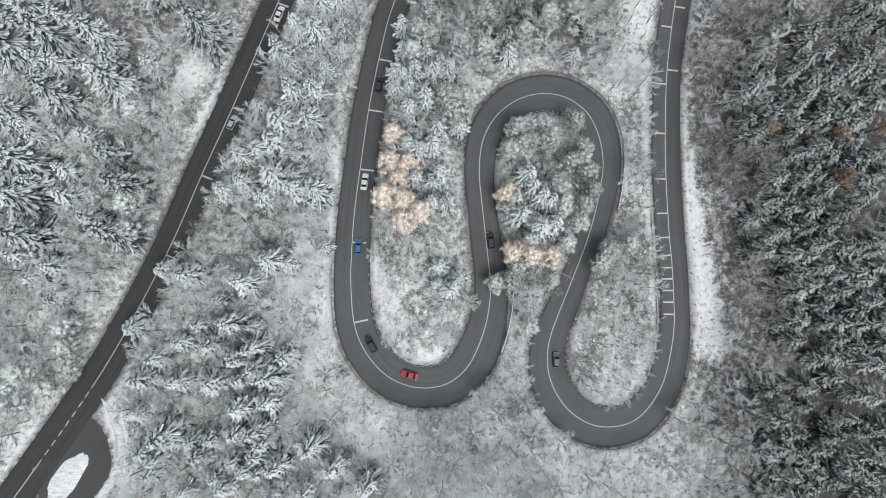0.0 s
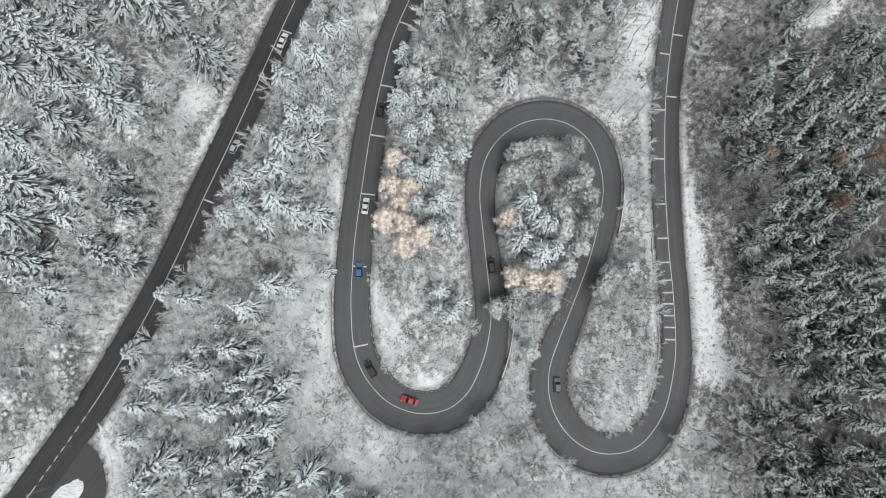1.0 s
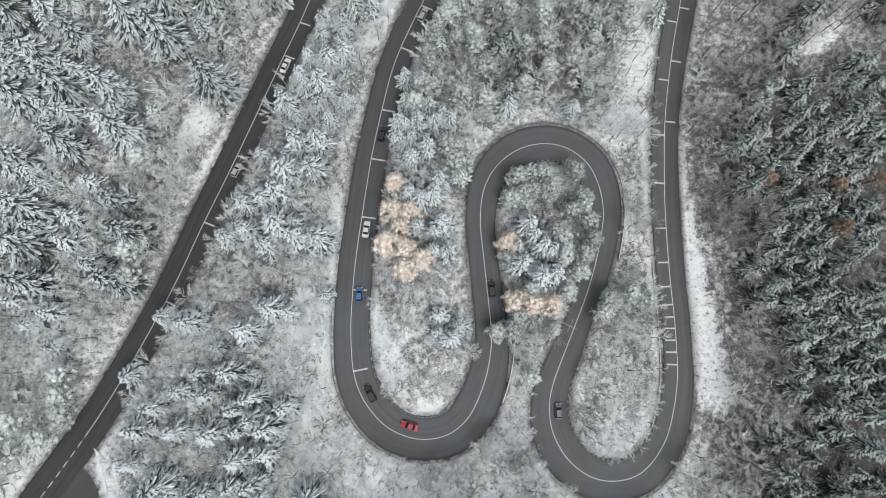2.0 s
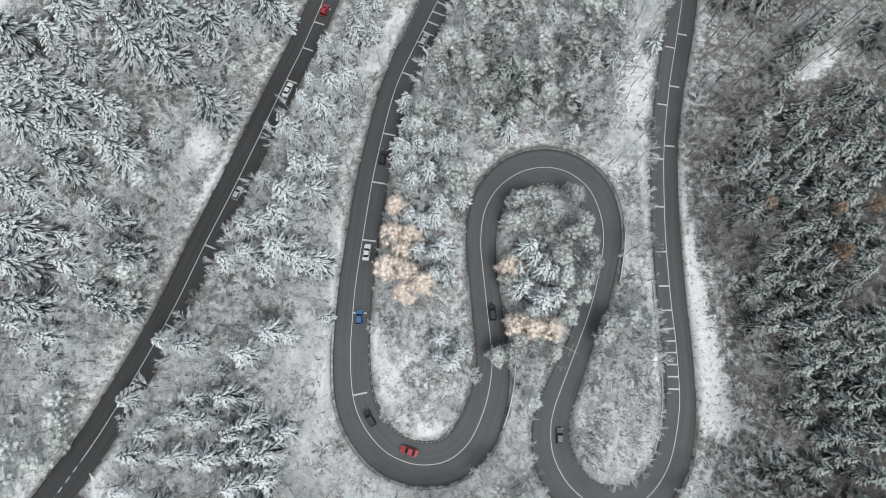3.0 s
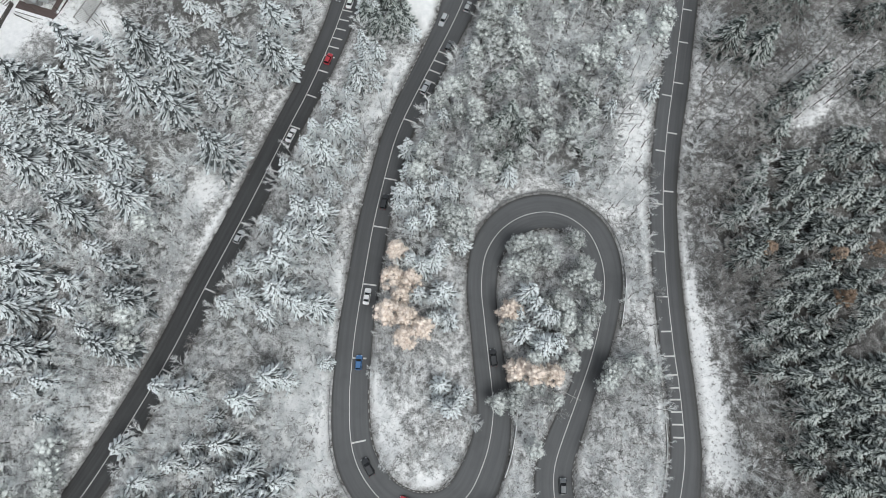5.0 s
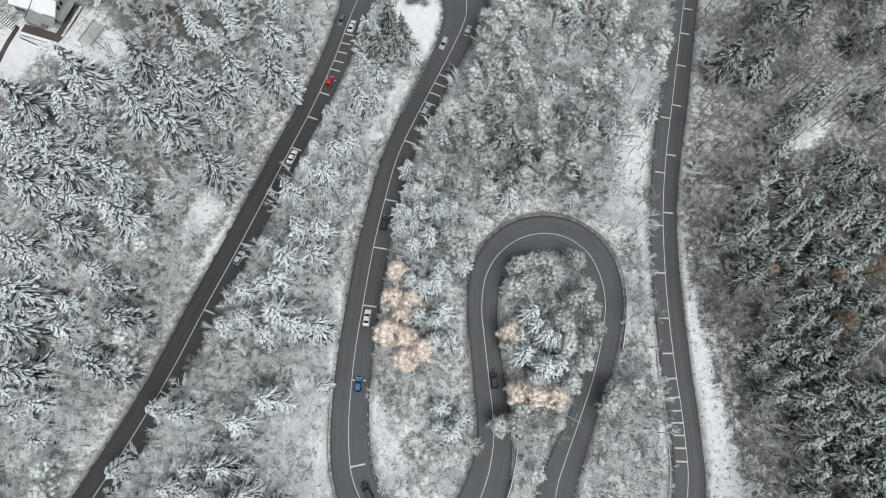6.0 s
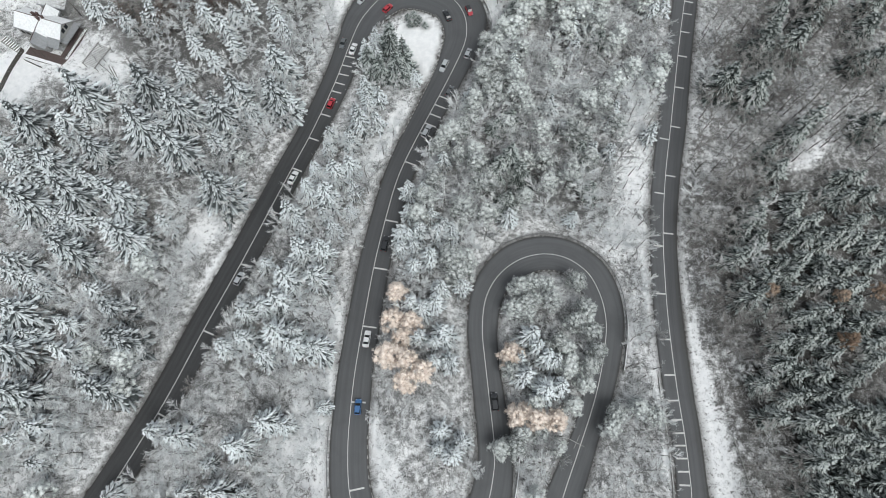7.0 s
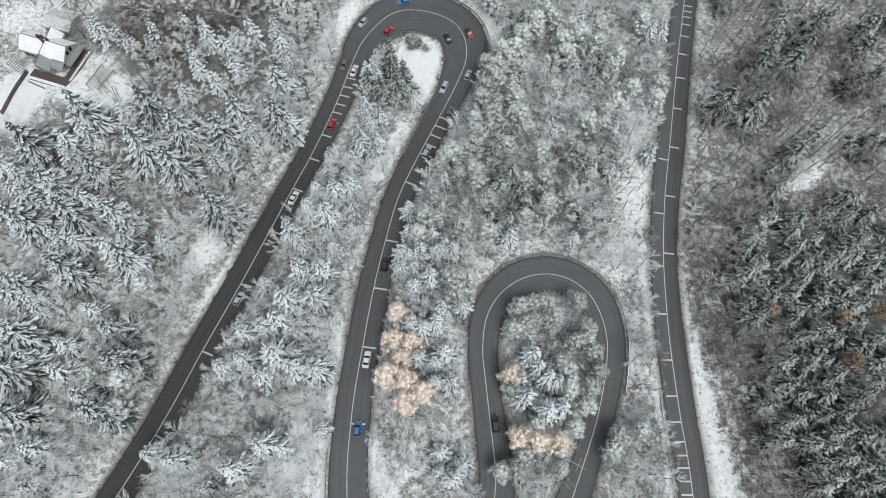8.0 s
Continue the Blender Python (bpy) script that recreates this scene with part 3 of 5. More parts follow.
# name: length, half width, bonnet height, boot height, roof height, cabin from/to at the sill, roof from/to (front positive)
STYLES = {"sedan": (4.55, 0.89, 0.90, 0.98, 1.42, -1.62, 1.05, -0.95, 0.30),
          "hatchback": (3.95, 0.85, 0.92, 0.95, 1.46, -1.82, 0.95, -1.50, 0.25),
          "estate_car": (4.65, 0.89, 0.92, 0.98, 1.48, -2.16, 1.05, -1.90, 0.32),
          "van": (4.85, 0.94, 1.05, 1.05, 1.85, -2.30, 1.45, -2.20, 0.75)}


def make_car(style, paint, label, x, y, turn, roof_paint=None):
    length, w, bonnet, boot, top, c0, c1, r0, r1 = STYLES[style]
    h = length / 2
    car = tagged(new("car"), label, "car", "cars on the winding road")
    car.matrix_basis = pose(x, y, ROAD_Z + 0.002, 0, 0, turn)
    s = Shape()
    loft(s, [body_ring(-h, w * 0.86, 0.38, boot - 0.16), body_ring(-h + 0.10, w * 0.94, 0.28, boot - 0.04), body_ring(-h + 0.5, w, 0.22, boot), body_ring(c0, w, 0.2, boot),
             body_ring(c1, w, 0.2, bonnet + 0.03), body_ring(h - 0.55, w * 0.98, 0.22, bonnet - 0.10), body_ring(h - 0.12, w * 0.90, 0.28, bonnet - 0.22), body_ring(h, w * 0.76, 0.36, bonnet - 0.34)])
    body = part("body", s, paint, car, smooth=False)
    mod = body.modifiers.new("rounding", "BEVEL")
    mod.width, mod.segments, mod.limit_method, mod.angle_limit = 0.05, 2, "ANGLE", radians(25)
    wr = w * 0.74
    ws = w * 0.90
    base = min(bonnet, boot) - 0.02
    s = Shape()
    loft(s, [[(r1 - 0.04, -wr, top - 0.05), (r1 - 0.04, -wr + 0.06, top), (r1 - 0.04, wr - 0.06, top), (r1 - 0.04, wr, top - 0.05)][::-1],
             [(r0 + 0.04, -wr, top - 0.05), (r0 + 0.04, -wr + 0.06, top), (r0 + 0.04, wr - 0.06, top), (r0 + 0.04, wr, top - 0.05)][::-1]][::-1])
    part("roof", s, roof_paint or paint, car)

    def slab(name, corners, inward):
        q = Shape()
        n = (Vector(corners[1]) - Vector(corners[0])).cross(Vector(corners[3]) - Vector(corners[0])).normalized() * inward
        q.add([*corners, *[tuple(Vector(c) - n * 0.03) for c in corners]],
              [(0, 1, 2, 3), (7, 6, 5, 4), (0, 4, 5, 1), (1, 5, 6, 2), (2, 6, 7, 3), (3, 7, 4, 0)])
        part(name, q, MAT_GLASS, car)

    slab("windscreen", [(c1, -ws + 0.06, base), (c1, ws - 0.06, base), (r1, wr - 0.05, top - 0.04), (r1, -wr + 0.05, top - 0.04)], 1)
    slab("rear_window", [(c0, ws - 0.06, base), (c0, -ws + 0.06, base), (r0, -wr + 0.05, top - 0.04), (r0, wr - 0.05, top - 0.04)], 1)
    for side in (-1, 1):
        slab("side_window", [(c1 - 0.08, side * ws, base), (c0 + 0.08, side * ws, base), (r0 + 0.08, side * wr, top - 0.05), (r1 - 0.06, side * wr, top - 0.05)][::side], 1)
        for f0, f1 in ((r1, c1), (r0, c0), ((r0 + r1) / 2, (c0 + c1) / 2)):
            q = Shape()
            tube(q, [(f1, side * (ws - 0.0), base), (f0, side * (wr + 0.0), top - 0.03)], [0.05, 0.045], 5)
            part("pillar", q, paint, car)
        q = Shape()
        box(q, c1 - 0.30, c1 - 0.12, side * (w + 0.02) - 0.09, side * (w + 0.02) + 0.09, base, base + 0.15, 0.85)
        part("mirror", q, MAT_PLASTIC, car)
        q = Shape()
        box(q, h - 0.24, h - 0.05, side * w * 0.66 - 0.16, side * w * 0.66 + 0.16, bonnet - 0.36, bonnet - 0.20, 0.9)
        part("headlight", q, MAT_LAMP_CLEAR, car)
        q = Shape()
        box(q, -h - 0.01, -h + 0.10, side * w * 0.72 - 0.13, side * w * 0.72 + 0.13, boot - 0.30, boot - 0.10, 0.95)
        part("tail_light", q, MAT_LAMP_RED, car)
        for wx in (-h * 0.60, h * 0.62):
            t, rim = Shape(), Shape()
            ring = lambda y, r: [(wx + r * math.cos(k * math.tau / 16), y, 0.32 + r * math.sin(k * math.tau / 16)) for k in range(16)]
            loft(t, [ring(side * w - 0.14, 0.30), ring(side * w - 0.11, 0.32), ring(side * w + 0.02, 0.32), ring(side * w + 0.04, 0.29)])
            loft(rim, [ring(side * w, 0.20), ring(side * (w + 0.05) if side > 0 else side * w - 0.045, 0.19)])
            wheel = part("wheel", t, MAT_TYRE, car)
            part("rim", rim, MAT_RIM, wheel)
    return car


def car_paint(name, colour):
    m, n, l, b = material(name, 0.35)
    b.inputs["Coat Weight"].default_value, b.inputs["Coat Roughness"].default_value = 0.6, 0.08
    l.new(mix(n, l, span(n, l, noise_tex(n, l, 2.5, 4), 0.35, 0.8), colour, tuple(c * 0.8 + 0.012 for c in colour)), b.inputs["Base Color"])
    return m


WHITE, SILVER, GREY = car_paint("white_car_paint", (0.74, 0.75, 0.76)), car_paint("silver_car_paint", (0.42, 0.44, 0.46)), car_paint("grey_car_paint", (0.12, 0.13, 0.14))
BLACK, RED, BLUE = car_paint("black_car_paint", (0.02, 0.022, 0.026)), car_paint("red_car_paint", (0.42, 0.03, 0.045)), car_paint("blue_car_paint", (0.05, 0.15, 0.34))
# style, paint, metres along, metres left of the line, heading with (0) or against (180) the line's way, colour words
TRAFFIC = [("sedan", WHITE, 145.0, -1.9, 0, "white"), ("hatchback", SILVER, 111.7, -1.9, 0, "silver"), ("hatchback", RED, 172.2, -1.8, 0, "bright red"),
           ("estate_car", SILVER, 297.0, 1.9, 180, "silver"), ("estate_car", BLACK, 335.6, 1.7, 180, "black"), ("sedan", WHITE, 363.1, 1.8, 180, "white"),
           ("hatchback", BLUE, 380.9, 1.9, 180, "blue"), ("estate_car", BLACK, 408.3, 2.3, 180, "black"), ("sedan", RED, 423.5, 2.8, 180, "dark red"),
           ("estate_car", BLACK, 475.5, -1.2, 0, "black"), ("hatchback", GREY, 609.6, 2.2, 180, "dark grey")]
TRAFFIC_LOOP = [("hatchback", SILVER, 211.7, 4.0, 180, "pale silver"), ("hatchback", RED, 214.1, -5.0, 0, "bright red"), ("estate_car", BLUE, 225.6, 3.0, 180, "blue"),
                ("sedan", BLACK, 249.3, -5.6, 180, "black"), ("hatchback", RED, 249.9, 1.9, 0, "red and black"), ("hatchback", SILVER, 265.8, 2.3, 180, "silver"),
                ("estate_car", SILVER, 273.1, -3.0, 0, "pale silver"), ("hatchback", GREY, 281.0, 2.4, 180, "dark grey"), ("hatchback", GREY, 194.4, 2.0, 180, "dark grey"),
                ("sedan", WHITE, 193.2, -1.8, 0, "white")]
for style, paint, a, off, flip, words in TRAFFIC + TRAFFIC_LOOP:
    x, y, turn = along(a, off)
    make_car(style, paint, f"{words} {style.replace('_', ' ')} driving on the wet asphalt road", x, y, turn + flip, BLACK if words == "red and black" else None)


# ---- trees ----
def finger(s, p, way, long, wide, droop, lift, f0, f1, parts=3, bend=0.0):
    """A rime-laden spray: a ridge with two lower edges, nearly even in width, with a blunt end."""
    side = Vector((-way.y, way.x, 0))
    side = side.normalized() if side.length > 1e-4 else Vector((1, 0, 0))
    if parts == 1:
        c, w = p + way * (long * 0.76) + Vector((0, 0, long * (-droop * 0.76 + lift * 0.58))), wide
        low = Vector((0, 0, 0.5 * w))
        s.add([p, c + side * w - low, p + way * long + Vector((0, 0, long * (lift - droop))), c - side * w - low],
              [(0, 2, 1), (0, 3, 2)], [f0 - 0.1, f1 - 0.25, f1 + 0.08, f1 - 0.25])
        return
    v, a = [], []
    for u in ((0, 0.5, 0.9) if parts == 3 else (0, 0.7)):
        c = p + way * (long * u) + side * (bend * long * u * u) + Vector((0, 0, long * (-droop * u + lift * u * u)))
        w = wide * (0.55 + 1.1 * u - 0.85 * u * u)
        r = f0 + (f1 - f0) * u
        v += [c + side * w - Vector((0, 0, 0.6 * w)), c + Vector((0, 0, 0.25 * w)), c - side * w - Vector((0, 0, 0.6 * w))]
        # Edges carry less rime than the ridge, which also paints in roundness.
        a += [r - 0.34, r + 0.08, r - 0.34]
    v.append(p + way * long + side * (bend * long) + Vector((0, 0, long * (lift - droop))))
    a.append(f1)
    f = []
    for k in range(parts - 1):
        f += [(3 * k, 3 * k + 1, 3 * k + 4, 3 * k + 3), (3 * k + 1, 3 * k + 2, 3 * k + 5, 3 * k + 4)]
    m = 3 * (parts - 1)
    f += [(m, m + 1, m + 3), (m + 1, m + 2, m + 3)]
    s.add(v, [t[::-1] for t in f], a)


def spray(s, p, way, bend, long, wide, fall, f0, f1):
    """A rime-coated side twig: a bent ribbon that hangs and ends bluntly."""
    v, a = [], []
    c, step = Vector(p), long / 2
    for i, u in enumerate((0.0, 0.55, 1.0)):
        d = way.lerp(bend, u).normalized()
        side = Vector((-d.y, d.x, 0)) * (wide * (0.6, 1.0, 0.62)[i])
        tilt = Vector((0, 0, 0.35 * wide * (1 if i % 2 else -1)))
        v += [c + side + tilt, c - side - tilt]
        a += [f0 + (f1 - f0) * u] * 2
        c = c + d * step + Vector((0, 0, -step * fall * (0.5 + 0.9 * u)))
    s.add(v, [(0, 1, 3, 2), (2, 3, 5, 4)], a)


def spruce_meshes(seed, needles, high=12.0, wide=2.9, droop=0.42, tiers=11, frost=0.0, broad=1.0, rib=1.0):
    """A trunk and whorls of drooping arms: each a pale rib with hanging side twigs that shorten to its tip, over a
    wedge painted dark as shade.
    """
    r = random.Random(seed)
    crown, trunk = Shape(), Shape()
    tube(trunk, [(0, 0, -0.3), (0.03, 0, high * 0.4), (0, 0.04, high * 0.8), (0, 0, high * 0.99)], [0.24, 0.17, 0.08, 0.02], 6)
    lean = r.uniform(0, 6.28)
    for k in range(tiers):
        u = (k + r.uniform(-0.3, 0.3)) / tiers
        z = high * (0.10 + 0.88 * u)
        reach = wide * (1 - u) ** 0.86 * (1 + 0.12 * math.sin(lean + 5 * u)) + 0.22
        count = 8 if u < 0.45 else 7 if u < 0.75 else 5
        turn = r.uniform(0, 6.28)
        for j in range(count):
            t = turn + j * math.tau / count + r.uniform(-0.3, 0.3)
            way = Vector((math.cos(t), math.sin(t), 0))
            long = reach * r.uniform(0.66, 1.18)
            fall, lift = droop * r.uniform(0.75, 1.25), droop * r.uniform(0.25, 0.55)
            p = Vector((0, 0, z + r.uniform(-0.35, 0.35)))
            bend, over = r.gauss(0, 0.13), Vector((-way.y, way.x, 0))
            # Low tiers lose frost value: the shade of upper tiers, painted in.
            f1 = 0.97 + frost + r.uniform(-0.28, 0.15) - (0.6 - 5 * frost) * max(0.0, 0.40 - u)
            finger(crown, p, way, long, (0.09 + 0.030 * long) * broad * rib, fall, lift, 0.22 + frost * 3, f1 + 0.16, 3, bend)
            # Dark wedge below each arm, its shade put into the frost values.
            finger(crown, p - Vector((0, 0, 0.45)), way, long * 0.86, (0.26 + 0.12 * long) * broad, fall, lift, -0.6 + frost * 6, -0.25 + frost * 6, 1)
            for u2 in (0.34, 0.64) if u < 0.78 else (0.45,):
                q = p + way * (long * u2) + over * (bend * long * u2 * u2) + Vector((0, 0, long * (-fall * u2 + lift * u2 * u2)))
                for side in (-1, 1):
                    t2 = t + side * r.uniform(0.5, 0.9)
                    t3 = t + side * r.uniform(-0.25, 0.25)
                    # Side twigs start dark at the root to paint shade inside the crown.
                    spray(crown, q, Vector((math.cos(t2), math.sin(t2), 0)), Vector((math.cos(t3), math.sin(t3), 0)),
                          (long * (0.46 - 0.34 * u2) + 0.16) * r.uniform(0.7, 1.25), (0.078 + 0.017 * long) * broad, fall * 0.9 + 0.15, f1 - 0.66 + 2 * frost, f1 + 0.06)
    finger(crown, Vector((0, 0, high * 0.95)), Vector((0.02, 0.02, 1)), 0.6, 0.1, 0, 0, 0.7, 1.0)
    return trunk.mesh("trunk", MAT_BARK), crown.mesh("crown", needles, "frost")


def sliver(s, p, q, wide, r, f0, f1):
    """A thin needle tuft or leaf with a little width."""
    d = q - p
    side = d.cross(Vector((r.uniform(-1, 1), r.uniform(-1, 1), r.uniform(-0.4, 0.4))))
    side = side.normalized() * wide if side.length > 1e-5 else Vector((wide, 0, 0))
    m = p + d * 0.45 + Vector((0, 0, 0.06 * d.length))
    s.add([p, m - side, q, m + side], [(0, 1, 2, 3)], [f0, (f0 + f1) / 2, f1, (f0 + f1) / 2])


def spike(s, p, q, wide, r, f0, f1):
    """A twig that tapers from its foot to its tip."""
    d = q - p
    side = d.cross(Vector((r.uniform(-1, 1), r.uniform(-1, 1), r.uniform(-0.4, 0.4))))
    side = side.normalized() * wide if side.length > 1e-5 else Vector((wide, 0, 0))
    s.add([p - side, q, p + side], [(0, 1, 2)], [f0, f1, f0])


def fleck(s, p, q, wide, r, f0, f1):
    """A needle cluster that widens from its foot to its rimed end."""
    d = q - p
    side = d.cross(Vector((r.uniform(-1, 1), r.uniform(-1, 1), r.uniform(-0.4, 0.4))))
    side = side.normalized() * wide if side.length > 1e-5 else Vector((wide, 0, 0))
    s.add([p, q - side, q + side], [(0, 1, 2)], [f0, f1, f1])


def clump(s, c, size, r):
    """A ragged lump of rimed needles: a dome of uneven rings, with shade painted in below."""
    # The last number of each ring drops downwards: a shaded bottom painted in.
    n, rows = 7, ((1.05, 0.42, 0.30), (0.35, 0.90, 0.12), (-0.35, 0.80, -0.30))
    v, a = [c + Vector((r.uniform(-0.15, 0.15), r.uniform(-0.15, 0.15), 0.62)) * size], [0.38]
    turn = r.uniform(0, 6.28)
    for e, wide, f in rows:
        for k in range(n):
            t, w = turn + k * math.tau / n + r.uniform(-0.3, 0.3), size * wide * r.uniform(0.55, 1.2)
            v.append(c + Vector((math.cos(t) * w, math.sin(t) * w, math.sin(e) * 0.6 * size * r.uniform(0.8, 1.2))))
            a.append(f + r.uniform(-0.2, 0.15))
    f = [(0, 1 + k, 1 + (k + 1) % n) for k in range(n)]
    for j in (0, 1):
        p, q = 1 + j * n, 1 + (j + 1) * n
        f += [(p + k, q + k, q + (k + 1) % n, p + (k + 1) % n) for k in range(n)]
    s.add(v, f, a)


def bare_meshes(seed, twigs, high=7.0, wide=2.6, limbs=7, forks=6, tips=9, thin=0.045, upright=0.9, frost=0.7, bark=MAT_BARK_PALE):
    """A leafless tree: trunk, limbs and a haze of twigs."""
    r = random.Random(seed)
    wood, fine = Shape(), Shape()
    tube(wood, [(0, 0, -0.3), (r.uniform(-0.2, 0.2), r.uniform(-0.2, 0.2), high * 0.45), (r.uniform(-0.3, 0.3), r.uniform(-0.3, 0.3), high * 0.85)],
         [0.019 * high, 0.014 * high, 0.004 * high], 5)
    for i in range(limbs):
        u = 0.22 + 0.62 * i / limbs
        t = i * 2.4 + r.uniform(-0.4, 0.4)
        p = Vector((0, 0, high * u))
        long = wide * (1.05 - 0.55 * u) * r.uniform(0.75, 1.2)
        way = Vector((math.cos(t), math.sin(t), upright * r.uniform(0.5, 1.1) * (0.5 + u)))
        q = p + way * long
        q.z = min(q.z, high * 0.99)
        m = p + (q - p) * 0.5 + Vector((0, 0, 0.1 * long))
        tube(fine, [p, m, q], [0.008 * high, 0.0055 * high, 0.0015 * high], 3, frost - 0.4, cap=False)
        for j in range(forks):
            v = 0.2 + 0.75 * (j + r.random()) / forks
            b = p + (m - p) * (2 * v) if v < 0.5 else m + (q - m) * (2 * v - 1)
            t2 = t + r.uniform(-0.85, 0.85)
            rise = r.uniform(0.1, 0.9)
            e = b + Vector((math.cos(t2), math.sin(t2), rise)) * (wide * 0.36 * r.uniform(0.6, 1.2))
            sliver(fine, b, e, thin * 1.2, r, frost - 0.65, frost - 0.25)
            for k in range(tips):
                w = r.uniform(0.1, 1.0)
                c = b + (e - b) * w
                t3 = t2 + r.gauss(0, 0.62)
                spike(fine, c, c + Vector((math.cos(t3), math.sin(t3), rise + r.uniform(-0.35, 0.45))) * (wide * 0.29 * r.uniform(0.45, 1.3)), thin, r,
                      frost - 0.4 + r.uniform(-0.15, 0.1), frost + r.uniform(-0.2, 0.3))
    return wood.mesh("trunk", bark), fine.mesh("crown", twigs, "frost")


def tufted_meshes(seed, needles, high=8.0, wide=2.6, tufts=46, blades=20, size=0.62, low=0.35, name="crown", thick=0.10):
    """A rounded crown of separate needle tufts on limbs: pine, larch or beech that keeps its leaves."""
    r = random.Random(seed)
    wood, crown = Shape(), Shape()
    tube(wood, [(0, 0, -0.3), (0.1, 0.05, high * 0.5), (0, 0, high * 0.9)], [0.17, 0.12, 0.03], 6)
    for i in range(tufts):
        u = (i + 0.5) / tufts
        t = i * 2.399 + r.uniform(-0.3, 0.3)
        z = high * (low + (0.97 - low) * (1 - (1 - u) ** 1.2))
        rad = wide * math.sqrt(max(0.03, 1 - ((z / high - low) / (1.03 - low)) ** 1.6)) * (0.12 + 0.96 * math.sqrt(r.random()))
        c = Vector((rad * math.cos(t), rad * math.sin(t), z))
        if i % 2 == 0:
            p = Vector((0, 0, z - 0.25 * rad - 0.3))
            tube(wood, [p, c], [0.05, 0.015], 3, cap=False)
        sz = size * r.uniform(0.7, 1.35)
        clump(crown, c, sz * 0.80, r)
        for k in range(blades):
            a, e = r.uniform(0, 6.28), r.uniform(-0.35, 1.3)
            d = Vector((math.cos(a) * math.cos(e), math.sin(a) * math.cos(e), math.sin(e)))
            b0 = c + Vector((d.x, d.y, d.z * 0.7)) * (sz * r.uniform(0.45, 0.70))
            d2 = (d + Vector((r.uniform(-0.4, 0.4), r.uniform(-0.4, 0.4), r.uniform(-0.3, 0.3)))).normalized()
            # Frost rises with the blade's slope: rimed tops, painted shade at the bottom.
            fleck(crown, b0, b0 + d2 * sz * r.uniform(0.3, 0.65), thick * sz * r.uniform(0.7, 1.3), r, 0.05 + 0.25 * math.sin(e), 0.40 + 0.45 * math.sin(e))
    return wood.mesh("trunk", MAT_BARK), crown.mesh(name, needles, "frost")


KINDS = {}


def kind_of_tree(key, name, category, label, meshes, size, second="crown"):
    """Keeps the meshes of a kind, each with its own height and reach."""
    KINDS[key] = (name, category, label, meshes, size, second)


kind_of_tree("spruce", "spruce_tree", "spruce", "tall spruce with drooping branches thickly coated in white rime", [spruce_meshes(k, MAT_SPRUCE_WHITE, 12, 3.4 + 0.3 * (k % 3), 0.42 + 0.08 * (k % 2), 9, 0.04, 0.86, 1.7) for k in range(6)], 12)
kind_of_tree("tall", "spruce_tree", "spruce", "very tall spruce with long drooping branches coated in white rime", [spruce_meshes(30 + k, MAT_SPRUCE, 20, 6.3 + 0.5 * (k % 3), 0.40 + 0.10 * (k % 2), 13, 0.02, 1.25, 1.5) for k in range(4)], 20)
kind_of_tree("dark", "spruce_tree", "spruce", "dark green spruce with light frost on its branch tips", [spruce_meshes(20 + k, MAT_SPRUCE_DARK, 12, 3.3 + 0.35 * (k % 3), 0.40 + 0.06 * (k % 2), 10, 0.04, 0.78, 1.5) for k in range(5)], 12)
kind_of_tree("dark_tall", "spruce_tree", "spruce", "broad dark green spruce with frost on its upper branches", [spruce_meshes(130 + k, MAT_SPRUCE_DARK, 15, 4.6 + 0.3 * (k % 2), 0.40, 14, 0.02, 1.0) for k in range(3)], 15)
kind_of_tree("bare", "bare_tree", "tree", "leafless deciduous tree with twigs whitened by hoar frost", [bare_meshes(40 + k, MAT_TWIG, 7, 2.8, 8, 7, 14, 0.041, 0.9, 0.95) for k in range(6)], 7)
kind_of_tree("brown", "bare_tree", "tree", "slender leafless tree with greyish brown twigs", [bare_meshes(60 + k, MAT_TWIG_DARK, 9, 3.0, 8, 7, 16, 0.024, 1.0, 0.66) for k in range(5)], 9)
kind_of_tree("hedge", "dense_bush", "bush", "tall dense bush of dark reddish brown twigs", [bare_meshes(120 + k, MAT_TWIG_RED, 5, 2.6, 9, 7, 12, 0.034, 0.7, 0.45) for k in range(3)], 5)
kind_of_tree("slim", "slender_tree", "tree", "thin leafless young tree with a dark trunk and sparse frosted twigs", [bare_meshes(70 + k, MAT_TWIG, 7, 1.7, 5, 4, 8, 0.03, 1.3, 0.75, MAT_BARK) for k in range(4)], 7)
kind_of_tree("bush", "frosted_bush", "bush", "low bush of fine frosted twigs", [bare_meshes(80 + k, MAT_TWIG, 2.4, 1.8, 6, 6, 11, 0.036, 0.6, 0.8) for k in range(4)], 2.4)
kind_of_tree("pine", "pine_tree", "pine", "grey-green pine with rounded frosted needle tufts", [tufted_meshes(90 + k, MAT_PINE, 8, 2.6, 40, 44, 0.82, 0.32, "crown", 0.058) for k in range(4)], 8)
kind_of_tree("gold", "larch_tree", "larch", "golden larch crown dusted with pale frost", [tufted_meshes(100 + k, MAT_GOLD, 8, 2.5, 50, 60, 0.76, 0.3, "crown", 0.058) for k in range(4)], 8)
kind_of_tree("rust", "beech_tree", "beech", "small beech that keeps its rusty orange leaves", [tufted_meshes(110 + k, MAT_RUST, 8, 2.3, 44, 34, 0.62, 0.50, "crown", 0.07) for k in range(2)], 8)
CONE = ("spruce", "dark", "tall", "dark_tall")
PLANTED, COUNTED, JOINED, CONIFERS = [], {}, {}, []
rt = random.Random(4)
MOST = {"spruce_tree": 300, "bare_tree": 300, "frosted_bush": 150, "pine_tree": 130, "slender_tree": 150}


